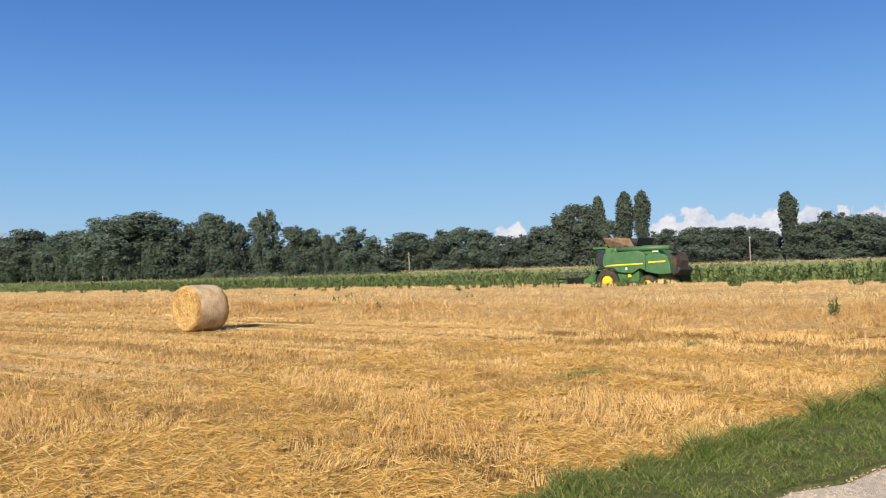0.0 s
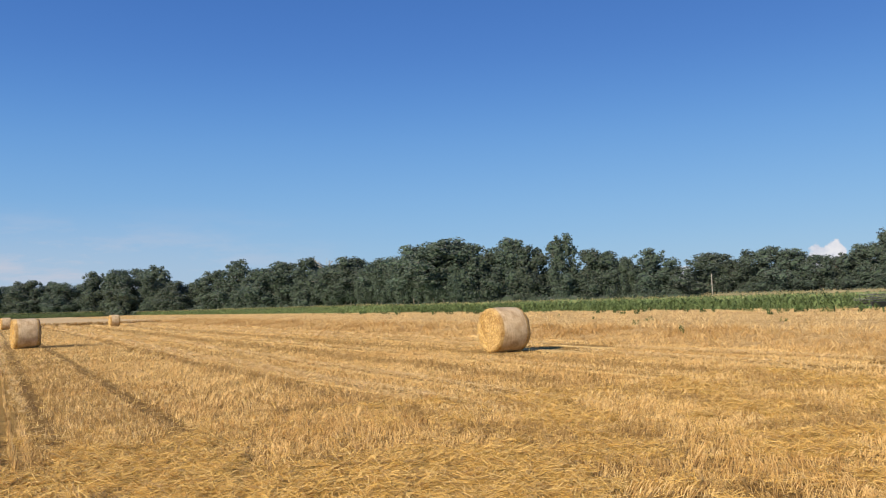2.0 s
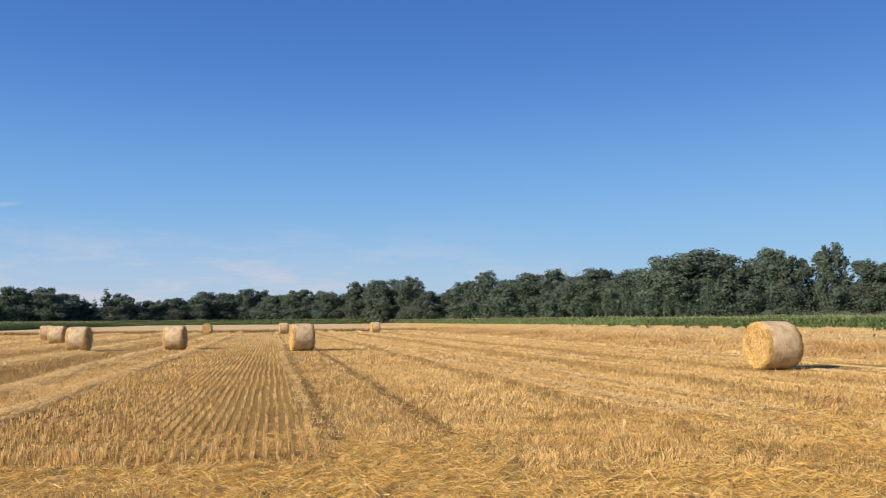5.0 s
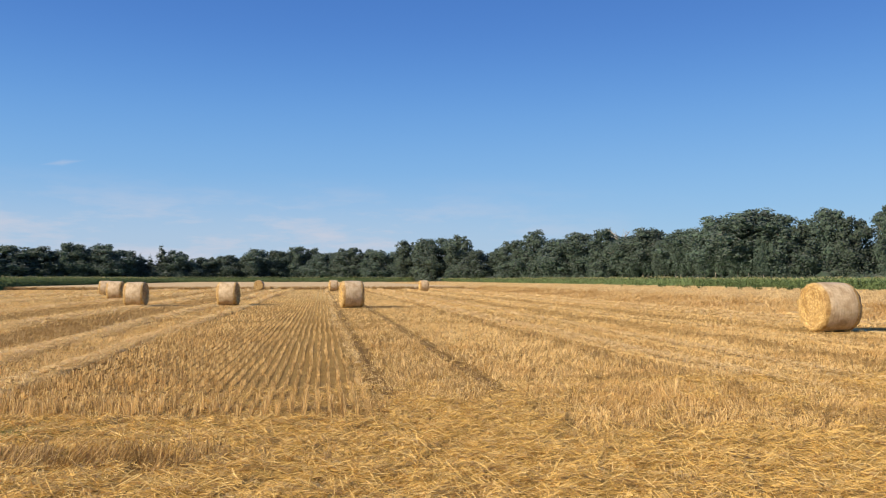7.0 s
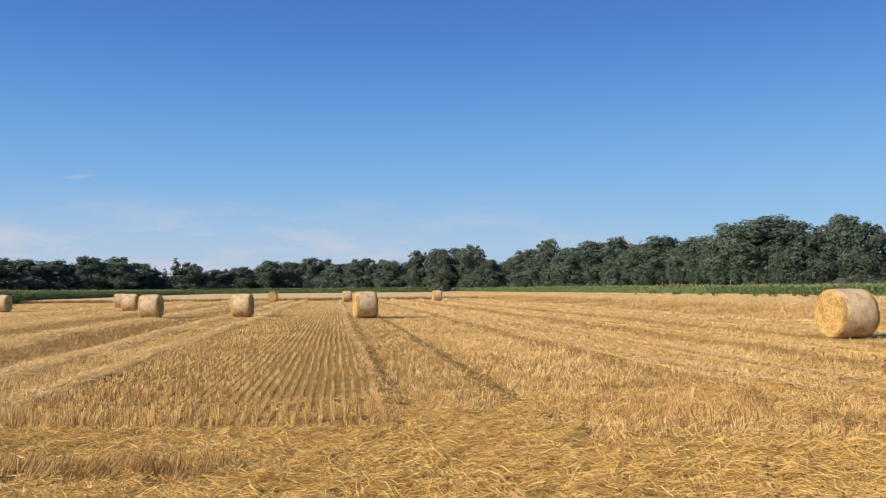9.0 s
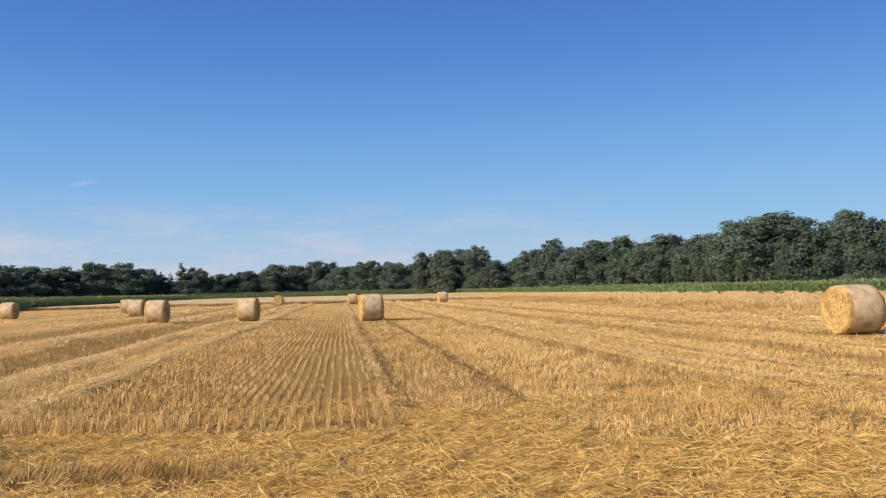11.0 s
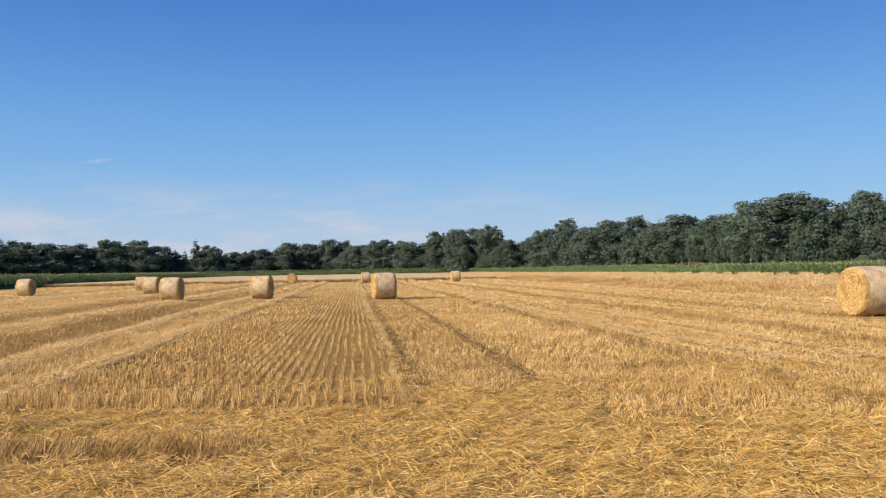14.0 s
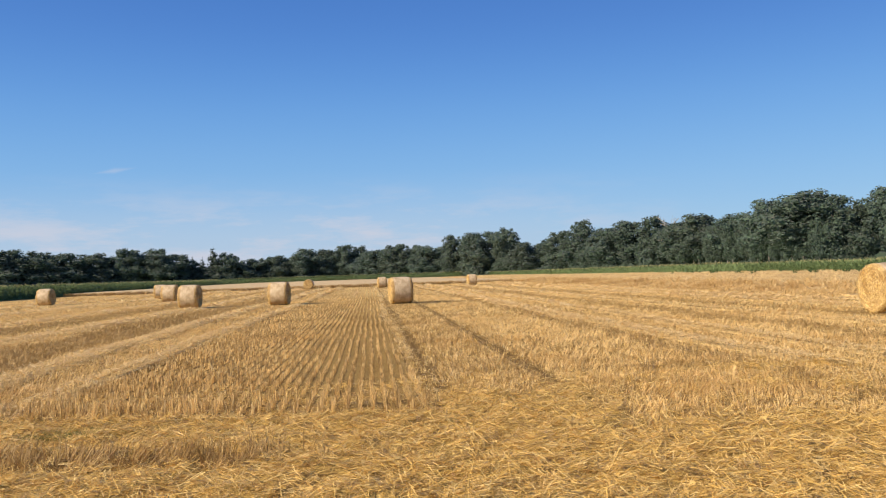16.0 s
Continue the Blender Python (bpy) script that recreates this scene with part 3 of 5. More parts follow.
def make_stubble():
    for r0, r1, row, gap, per, w in ((3.4, 15.0, 0.155, 0.038, 7, 0.0028), (15.0, 30.0, 0.155, 0.070, 6, 0.0040), (30.0, 62.0, 0.155, 0.25, 5, 0.0080), (62.0, 135.0, 0.31, 1.0, 5, 0.018)):
        xs = np.arange(-42, 25, row)
        ys = np.arange(1.5, r1, gap)
        X, Y = (g.ravel() for g in np.meshgrid(xs, ys))
        n = len(X)
        Y = Y + rng.uniform(-0.5, 0.5, n) * gap
        X = X + DRIFT * (Y - 15) + 0.012 * np.sin(Y * 0.9 + X) + rng.normal(0, 0.007, n)
        rr = np.hypot(X, Y)
        az = np.degrees(np.arctan2(X, Y))
        ok = (rr >= r0) & (rr < r1) & (az > -30) & (az < 82) & (Y > verge_edge(X) + 0.03) & (X < 23.5 + 0.03 * (Y - 15))
        X, Y = X[ok], Y[ok]
        u = across(X, Y)
        q = Y + 0.14 * X + 0.15 * patchy(X, Y, 1.7, 0.4)
        rows = (u > -3.75) & (u < 0.9) & (q > 9.7)
        # the headland is drilled the other way, along the lane
        head = np.where(u < 1.0, q < 9.7, Y < 8.2 - 0.05 * X)
        Yh = np.round((Y + 0.14 * X) / 0.155) * 0.155 - 0.14 * X + rng.normal(0, 0.014, len(X))
        X = np.where(head, X + rng.uniform(-0.5, 0.5, len(X)) * row, X)
        Y = np.where(head, Yh, Y)
        n = len(X)
        # wavy gaps across the rows, broad thin patches elsewhere
        wave = np.sin(2 * np.pi * (Y + 0.16 * np.sin(1.4 * X) + 0.10 * np.sin(3.7 * X + 1)) / 0.92)
        wave = wave * np.clip((26 - Y) / 10, 0, 1)
        share = np.where(rows, 0.90 + 0.45 * wave, 0.80 + 0.40 * patchy(X, Y, 1.3) + 0.25 * patchy(X, Y, 0.45, 3.0))
        edge = (X < 1.2) & (((q > 7.0) & (q < 7.75)) | ((q > 9.65) & (q < 10.4)))
        keep = rng.uniform(0, 1, n) < np.clip(np.where(edge, 0.85 + 0.4 * patchy(X, Y, 0.8, 1.0), share), 0.12, 1)
        keep &= (near_swath(X, Y) > 0.8 + rng.uniform(-0.3, 0.5, n)) | (Y < 9.8) | (rng.uniform(0, 1, n) < 0.4)
        for t in TRACKS:
            keep &= ~((np.abs(across(X, Y) - t) < 0.17 + rng.uniform(-0.08, 0.08, n)) & (rng.uniform(0, 1, n) < 0.93) & (Y > 9.5))
        keep &= ~(by_bale(X, Y) & (rng.uniform(0, 1, n) < 0.95)) & (Y < FAR_EDGE)
        keep &= ~(flat_zone(X, Y) & (rng.uniform(0, 1, n) < 0.93))
        X, Y, rows, wave = X[keep], Y[keep], rows[keep], wave[keep]
        n = len(X)
        q = Y + 0.14 * X
        tall = (X < 1.2) & (((q > 7.0) & (q < 7.75)) | ((q > 9.65) & (q < 10.5)))
        high = rng.uniform(0.70, 1.15, n) * (1 + 0.16 * patchy(X, Y, 3.6)) * np.where(rows, 1 + 0.22 * wave, 1) * np.where(tall, 2.0, 1)
        # each tuft leans one way, neighbours alike
        a = 2.4 * (patchy(X, Y, 2.4, 0.7) + patchy(X, Y, 1.1, 2.0)) + rng.normal(0, 0.5, n)
        ln = np.where(rows, 0.14, 0.50) * rng.uniform(0.3, 1.5, n) * (1 + 0.5 * patchy(X, Y, 1.9, 5.0))
        tuft = np.stack([np.cos(a) * ln, np.sin(a) * ln], 1)
        uu = across(X, Y) + rng.normal(0, 0.15, n) + 0.3 * patchy(X, Y, 9.0, 1.0)
        # brown strips, edges and patches paint the shade of stubble leaning away
        brown = (uu > -9.0) & (uu < -6.4) | (uu > -13.6) & (uu < -11.6) | (uu > 1.1) & (uu < 3.0) & (Y > 9) & (rng.uniform(0, 1, n) < 0.5) | (np.abs(uu - 6.25) < 0.28) | (np.abs(uu - 10.8) < 0.5) | (np.abs(uu - 14.6) < 0.5) | tall | (X > 3.5) & (Y < 13) & (patchy(X, Y, 4.6, 0.8) > 0.34)
        brown = np.where(rows, rng.uniform(0, 1, n) < 0.4, brown & (rng.uniform(0, 1, n) < 0.95)) | (rng.uniform(0, 1, n) < 0.10)
        k = rng.integers(max(2, per - 3), per + 3, n)
        i = np.repeat(np.arange(n), k)
        m = len(i)
        sx = np.where(rows[i], 0.010, 0.034)
        P = np.stack([X[i] + rng.normal(0, 1, m) * sx, Y[i] + rng.normal(0, min(0.3 * gap, 0.2), m), np.zeros(m)], 1)
        h = rng.uniform(0.060, 0.105, m) * high[i] * np.where(rng.uniform(0, 1, m) < 0.12, 0.5, 1)
        lean = tuft[i] + rng.normal(0, 1, (m, 2)) * np.where(rows[i], 0.10, 0.24)[:, None]
        wd = w * rng.uniform(0.7, 1.3, m)
        for pick, mat, look_like in ((~brown[i], STUBBLE, "golden cut cereal stubble standing in drilled rows"), (brown[i], STUBBLE_BROWN, "cut stubble browned in colour for shade among its leaning stalks")):
            if pick.sum() > 0:
                me = stalks("stubble", P[pick], h[pick], wd[pick], lean[pick], mat)
                tagged(new("stubble", me), look_like, "stubble", kind="stuff")


def mat_height(x, y):
    """Height of the matted straw on the headland, below zero where there is none."""
    lumps = 0.032 + 0.026 * patchy(x, y, 0.9, 0.3) + 0.018 * patchy(x, y, 0.37, 2.1) + 0.008 * patchy(x, y, 0.17, 4.0)
    return np.where(flat_zone(x, y), np.maximum(lumps, 0.004), -0.05)


def make_straw_mat():
    xs, ys = np.arange(-7.5, 16, 0.085), np.arange(1.6, 12.6, 0.085)
    X, Y = np.meshgrid(xs, ys)
    x, y = X.ravel(), Y.ravel()
    Z = mat_height(x, y)
    Z = np.where(y > verge_edge(x) + 0.1, Z, -0.05)
    V = np.stack([x, y, Z], 1)
    nx, ny = len(xs), len(ys)
    i, j = np.meshgrid(np.arange(nx - 1), np.arange(ny - 1))
    k = (j * nx + i).ravel()
    F = np.stack([k, k + 1, k + nx + 1, k + nx], 1)
    F = F[(Z[F] > -0.04).any(1)]
    me = bpy.data.meshes.new("straw_mat")
    me.from_pydata(V.tolist(), [], F.tolist())
    me.materials.append(MAT)
    me.polygons.foreach_set("use_smooth", [True] * len(me.polygons))
    tagged(new("straw_mat", me), "matted golden straw trodden flat on the headland", "straw", kind="stuff")


def bunches(x, y, z, per, length, w, name, spread=0.45, rise=0.10):
    """Straws in small locks that lie nearly alike."""
    n = len(x)
    a = 2.3 * (patchy(x, y, 1.5, 0.9) + patchy(x, y, 0.7, 3.3)) + rng.normal(0, 0.75, n)
    i = np.repeat(np.arange(n), per)
    m = len(i)
    L = length * rng.uniform(0.45, 1.35, m)
    aa = a[i] + rng.normal(0, spread, m)
    tilt = rng.normal(0, rise, n)[i] + rng.normal(0, rise * 0.8, m)
    d = np.stack([np.cos(aa), np.sin(aa), tilt], 1) * (L / 2)[:, None]
    c = np.stack([x[i] + rng.normal(0, length * 0.22, m), y[i] + rng.normal(0, length * 0.22, m), z[i] + rng.uniform(0.002, 0.028, m)], 1)
    c[:, 2] += np.abs(d[:, 2]) * 0.7
    S = np.stack([c - d, c + d], 1)
    up = rng.uniform(-1.0, 1.0, m)
    side = np.stack([-np.sin(aa) * np.cos(up), np.cos(aa) * np.cos(up), np.sin(up)], 1) * (w * rng.uniform(0.7, 1.3, m))[:, None]
    return strips(name, S, np.repeat(side[:, None], 2, 1), GOLD)


def make_swaths():
    for s, k, amount in SWATHS:
        if k < 0.2:
            continue
        bm = bmesh.new()
        ys = np.concatenate([np.arange(max(10.5, verge_edge(s) + 1), 60, 0.30), np.arange(60, FAR_EDGE, 3.0)])
        prev = None
        for y in ys:
            c = float(wander(s, y))
            kk = k * (0.85 + 0.45 * noise.noise(Vector((s, y * 0.35, 1))))
            row = []
            for i in range(7):
                u = (i - 3) / 3
                z = -0.04 if abs(u) == 1 else (1 - u * u) * (0.020 + 0.060 * noise.noise(Vector((c + u * 3, y * 2.1, 5)))) + 0.008 - 0.12 * max(0.0, 1 - (y - ys[0]) / 2.0)
                row.append(bm.verts.new((c + u * kk * (0.8 + 0.25 * noise.noise(Vector((u * 4, y * 1.3, 9)))), y, z)))
            if prev:
                for i in range(6):
                    bm.faces.new((prev[i], prev[i + 1], row[i + 1], row[i]))
            prev = row
        me = bpy.data.meshes.new("straw_swath")
        bm.to_mesh(me)
        bm.free()
        me.materials.append(SWATH)
        me.polygons.foreach_set("use_smooth", [True] * len(me.polygons))
        tagged(new("straw_swath", me), "low pale windrow remnant of loose straw", "straw swath", "swaths of straw across the field")
    # loose straws on the swaths
    P, L, Wd = [], [], []
    for s, k, amount in SWATHS:
        for y0, y1, per, ln, w in ((9.5, 30, 640, 0.12, 0.0032), (30, 70, 200, 0.20, 0.008), (70, 126, 50, 0.4, 0.02)):
            n = int((y1 - y0) * per * amount * max(0.5, k / 0.4))
            y = rng.uniform(y0, y1, n)
            y = y[rng.uniform(0, 1, n) < np.clip((y - 9) / 7, 0, 1) * np.clip(0.80 + 0.35 * patchy(0 * y + s, y, 3.5), 0.2, 1)]
            x = wander(s, y) + rng.normal(0, k * 0.62, len(y)) * (1 + 0.35 * patchy(y, y * 0.3, 2.0))
            clear = ~by_bale(x, y)
            x, y = x[clear], y[clear]
            n = len(y)
            P.append(np.stack([x, y, 0.03 + 0.06 * np.exp(-((x - wander(s, y)) / k) ** 2)], 1)), L.append(np.full(n, ln)), Wd.append(np.full(n, w))
    me = lying("swath_straw", np.concatenate(P), np.concatenate(L), np.concatenate(Wd), PALE_STRAW, 0.05)
    tagged(new("swath_straw", me), "pale loose straw along the low windrows", "straw", kind="stuff")
    n = 42000
    x, y = rng.uniform(-20, 21, n), rng.uniform(10, 45, n)
    ok = ~by_bale(x, y) & (np.abs(across(x, y) + 1.4) > 2.4) & (np.abs(across(x, y) + 7.6) > 1.2)
    x, y = x[ok], y[ok]
    me = lying("loose_straw", np.stack([x, y, np.full(len(x), 0.02)], 1), 0.15, 0.0034, STRAW, 0.05)
    tagged(new("loose_straw", me), "shiny yellow loose straw lying over the stubble", "straw", kind="stuff")
    # locks of straw on the trodden headland, fewer among its stubble
    n = 74000
    x, y = rng.uniform(-7, 15.5, n), rng.uniform(1.6, 12.4, n)
    ok = (y > verge_edge(x) - 0.05) & (np.hypot(x, y) > 3.4)
    x, y = x[ok], y[ok]
    flat = flat_zone(x, y)
    ok = np.where(flat, 1.0, 0.16 + 0.25 * (patchy(x, y, 1.1, 2.2) > 0.35)) > rng.uniform(0, 1, len(x))
    x, y, flat = x[ok], y[ok], flat[ok]
    z = np.where(flat, np.maximum(mat_height(x, y), 0), 0.02)
    me = bunches(x, y, z, 6, 0.135, 0.0021, "laid_straw", 0.75, 0.20)
    tagged(new("laid_straw", me), "long glossy golden straws lying in tangled locks", "straw", kind="stuff")


make_stubble()
make_straw_mat()
make_swaths()


# ================= standing wheat =================
def canopy(name, x0, x1, y0, y1, z, amp, size, mat, label, cat, far=1.0, edge_wave=0.25, grow=0.0, slant=0.0):
    """A rough crop canopy with closed sides down to the ground."""
    xs = [x0]
    while xs[-1] < x1:
        xs.append(xs[-1] + size)
    ys = [y0]
    while ys[-1] < y1:
        ys.append(ys[-1] + size * (1 + far * max(0, ys[-1] - 20) / 60))
    bm = bmesh.new()
    grid = []
    nx, ny = len(xs), len(ys)
    for i, x in enumerate(xs):
        col = []
        for j, y in enumerate(ys):
            side = i in (0, nx - 1) or j in (0, ny - 1)
            ex = edge_wave * noise.noise(Vector((x * 0.3, y * 0.5, 2))) if i in (0, 1) else 0
            zz = -0.05 if side else (z + grow * (x - x0) / (x1 - x0)) * (min(1.0, 0.06 + 0.075 * i) if grow else 1.0) + amp * noise.noise(Vector((x * 1.1, y * 1.1, 0))) + amp * 0.9 * noise.noise(Vector((x * 0.21, y * 0.21, 4)))
            xx = x + ex + (-size * 0.75 if i == 1 else 0) + (size * 0.75 if i == nx - 2 else 0)
            yy = y + (-size * 0.75 if j == 1 else 0)
            xx += slant * (yy - 15) * (1 - (x - x0) / (x1 - x0))
            col.append(bm.verts.new((xx, yy, zz)))
        grid.append(col)
    for i in range(nx - 1):
        for j in range(ny - 1):
            bm.faces.new((grid[i][j], grid[i + 1][j], grid[i + 1][j + 1], grid[i][j + 1]))
    me = bpy.data.meshes.new(name)
    bm.to_mesh(me)
    bm.free()
    me.materials.append(mat)
    ob = tagged(new(name, me), label, cat, kind="stuff")
    return ob


WX0, WX1, CX = 22.0, 48.2, 54.0     # standing wheat from WX0 to WX1, corn from CX on


def make_wheat():
    canopy("wheat_crop", WX0 - 1.0, WX1, 3.0, 298, 0.40, 0.09, 0.55, WHEAT_TOP, "standing ripe wheat not yet cut", "wheat", grow=0.28, slant=0.03)
    canopy("wheat_crop", -40, 53, 300, 332.5, 0.42, 0.12, 2.0, WHEAT_OLD, "far strip of standing ripe wheat", "wheat", 0.0)
    canopy("wheat_crop", -42, 24.5, FAR_EDGE + 0.4, 299, 0.46, 0.05, 1.4, WHEAT_OLD, "uncut pale wheat closing the far end of the stubble", "wheat", 1.2)
    n = 9000
    x, y = rng.uniform(-42, 25, n), FAR_EDGE + np.abs(rng.normal(0, 0.35, n))
    # the brown colour carries the shade in the gaps of this cut edge
    me = blades("wheat_stalks", np.stack([x, y, 0 * x], 1), rng.uniform(0.25, 0.56, n), 0.02, 0.35, STUBBLE_BROWN, 2, 0.0, 0.7, 4.0)
    tagged(new("wheat_stalks", me), "brown stalks along the far cut edge of the wheat", "wheat", kind="stuff")

    def ears(x, y, z, h, w, lean, drift, mat=WHEAT_PALE):
        x = x + 0.03 * (y - 15) * (1 - (x - WX0) / (WX1 - WX0))
        return blades("wheat_ears", np.stack([x, y, z], 1), h, w, lean, mat, 3, 0.25, 0.5, drift)
    # laid and tangled along the cut edge, upright further in
    n = 85000
    f = rng.uniform(0, 1, n)
    y = 3 + 130 * rng.uniform(0, 1, n) ** 1.9
    x = WX0 - 1.4 + 6.5 * f + 0.5 * np.sin(y * 0.8) + 0.3 * np.sin(y * 2.3) + 0.6 * patchy(0 * y, y, 6)
    z = 0.02 + 0.34 * np.clip(f - 0.12, 0, 1) + 0.04 * patchy(x, y, 1.4)
    me = ears(x, y, z, rng.uniform(0.12, 0.30, n) * (0.6 + 0.6 * f) * (1 + 0.5 * patchy(x, y, 2.2)), rng.uniform(0.004, 0.008, n) * (1 + y / 22), 0.95, 2.6, WHEAT)
    tagged(new("wheat_ears", me), "ripe wheat laid flat and tangled along the cut edge", "wheat", kind="stuff")
    n = 62000
    y = 3 + 150 * rng.uniform(0, 1, n) ** 1.7
    x = rng.uniform(WX0 + 4, WX1, n)
    z = 0.34 + 0.28 * (x - WX0) / (WX1 - WX0) + 0.05 * patchy(x, y, 5)
    me = ears(x, y, z, rng.uniform(0.10, 0.24, n) * (1 + 0.3 * patchy(x, y, 3.0)), rng.uniform(0.006, 0.010, n) * (1 + y / 50), 0.7, 3.2)
    tagged(new("wheat_ears", me), "ripe golden wheat stalks and bowed ears", "wheat", kind="stuff")
    n = 16000
    y = 150 + 146 * rng.uniform(0, 1, n)
    x = rng.uniform(WX0 + 0.3, WX1, n)
    me = ears(x, y, 0.34 + 0.28 * (x - WX0) / (WX1 - WX0), rng.uniform(0.10, 0.24, n), rng.uniform(0.02, 0.05, n), 0.75, 3.2)
    tagged(new("wheat_ears", me), "ripe golden wheat stalks and bowed ears far off", "wheat", kind="stuff")


def weed(i, x, y, z, h, spread):
    n = 190
    S = np.zeros((9, 2, 3))
    S[:, 1, 0], S[:, 1, 1], S[:, 1, 2] = rng.normal(0, spread * 0.34, 9), rng.normal(0, spread * 0.34, 9), h * rng.uniform(0.6, 1.05, 9)
    k, f = rng.integers(0, 9, n), rng.uniform(0.35, 1.0, n)
    P = S[k, 1] * f[:, None] + rng.normal(0, 0.03, (n, 3))
    leaf = blades("leaves", P, rng.uniform(0.09, 0.2, n), rng.uniform(0.025, 0.05, n), 1.0, WEED, 3, 0.4, 0.3)
    stem = strips("stem", S, np.broadcast_to(np.array([0.008, 0.008, 0]), S.shape), WEED)
    thing = tagged(new("weed"), "dark green thistle weed standing up out of the wheat", "weed", "weeds in the wheat")
    part("leaves", leaf, WEED, thing)
    part("stem", stem, WEED, thing)
    thing.matrix_basis = pose(x, y, z, 0, 0, i * 47)
    return thing


def make_weeds():
    kinds = [weed(i, 46.5 + 0.2 * i, 40 + 11 * i, 0, 1.05, 0.6) for i in range(5)]
    r = np.random.default_rng(21)
    spots = [(24.2, 6.1), (24.6, 23.6), (31, 24), (33, 39), (28, 30)]
    spots += [(r.uniform(40.5, 46.8), 9 + 100 * r.uniform(0, 1) ** 1.2) for _ in range(85)]
    spots += [(r.uniform(30, 46), r.uniform(14, 60)) for _ in range(9)]
    for i, (x, y) in enumerate(spots):
        c = copy_thing(kinds[i % 5], pose(x, y, 0, 0, 0, r.uniform(0, 360)))
        k = r.uniform(0.8, 1.05) if x > 38 else r.uniform(0.48, 0.66)
        c.scale = (k * 0.85, k * 0.85, k)


make_wheat()
make_weeds()


# ================= corn =================
def corn_plants(x, y, h, near=True):
    """Leaves, and tassels, of corn plants at x, y."""
    n = len(x)
    k = 11 if near else 7
    X, Y, H = np.repeat(x, k), np.repeat(y, k), np.repeat(h, k)
    f = np.tile(np.linspace(0.12, 0.92, k), n) + rng.normal(0, 0.03, n * k)
    a = rng.uniform(0, 2 * np.pi, n * k)
    L = rng.uniform(0.40, 0.68, n * k) * (1.15 - 0.4 * f)
    out = np.stack([np.cos(a), np.sin(a), 0 * a], 1)
    b = np.stack([X, Y, H * f], 1)
    up = np.array([0, 0, 1.0])
    S = np.stack([b, b + out * (L * 0.4)[:, None] + up * (L * 0.42)[:, None], b + out * (L * 0.85)[:, None] + up * (L * 0.30)[:, None], b + out * (L * 1.08)[:, None] - up * (L * 0.12)[:, None]], 1)
    wide = rng.uniform(0.028, 0.045, n * k) * (1 if near else 1.7)
    side = np.stack([-np.sin(a), np.cos(a), 0.35 * np.ones(n * k)], 1)
    W = side[:, None] * (wide[:, None] * np.array([0.6, 1.0, 0.8, 0.1])[None])[:, :, None]
    leaves = strips("corn_leaves", S, W, CORN)
    st = np.stack([np.stack([x, y, 0 * x], 1), np.stack([x, y, h * 0.95], 1)], 1)
    stalks = strips("corn_stalks", st, np.broadcast_to(np.array([0.012, 0.012, 0]), st.shape), CORN)
    m = 5
    X, Y, H = np.repeat(x, m), np.repeat(y, m), np.repeat(h, m)
    tas = blades("corn_tassels", np.stack([X, Y, H * 0.93], 1), rng.uniform(0.16, 0.3, n * m), 0.009 if near else 0.02, 0.45, TASSEL, 2, 0, 0.5)
    return leaves, stalks, tas


def rows_of(x0, step, rows, ys, wobble=0.08):
    x = np.concatenate([np.full(len(ys), x0 + i * step) for i in range(rows)])
    y = np.concatenate([ys + rng.uniform(-0.1, 0.1) for _ in range(rows)])
    return x + rng.normal(0, wobble, len(x)), y + rng.normal(0, wobble, len(y))


def make_corn():
    x, y = rows_of(CX, 0.75, 4, np.arange(3, 110, 0.24))
    h = 1.66 + 0.07 * patchy(x, y, 9) + rng.normal(0, 0.07, len(x))
    x2, y2 = rows_of(CX, 0.75, 3, np.arange(110, 334, 0.45))
    h2 = 1.8 + 0.10 * patchy(x2, y2, 14) + rng.normal(0, 0.07, len(x2))
    x3, y3 = rows_of(-43.0, -0.75, 3, np.arange(80, 285, 0.4))
    h3 = 1.85 + 0.10 * patchy(x3, y3, 9) + rng.normal(0, 0.07, len(x3))
    y4, x4 = rows_of(333.4, 0.75, 5, np.arange(-95, 54, 0.40))
    h4 = 2.35 + 0.1 * patchy(x4, y4, 9) + rng.normal(0, 0.07, len(x4))
    label = "dense green corn plants with pale tassels"
    for xs, ys, hs, near in ((x, y, h, True), (x2, y2, h2, False), (x3, y3, h3, False), (x4, y4, h4, False)):
        thing = tagged(new("corn_rows"), label, "corn", kind="stuff")
        for nm, me in zip(("leaves", "stalks", "tassels"), corn_plants(xs, ys, hs, near)):
            part(nm, me, None, thing)
    canopy("corn_crop", CX + 0.15, 150, 2, 334, 1.66, 0.1, 1.5, CORN_TOP, "wide field of green corn", "corn", 0.6)
    canopy("corn_crop", -140, -44.2, 60, 285, 1.6, 0.1, 2.0, CORN_TOP, "field of green corn beside the stubble", "corn", 0.4)
    canopy("corn_crop", -140, 54, 337, 372, 1.75, 0.1, 3.0, CORN_TOP, "far band of green corn before the wood", "corn", 0.0)


make_corn()


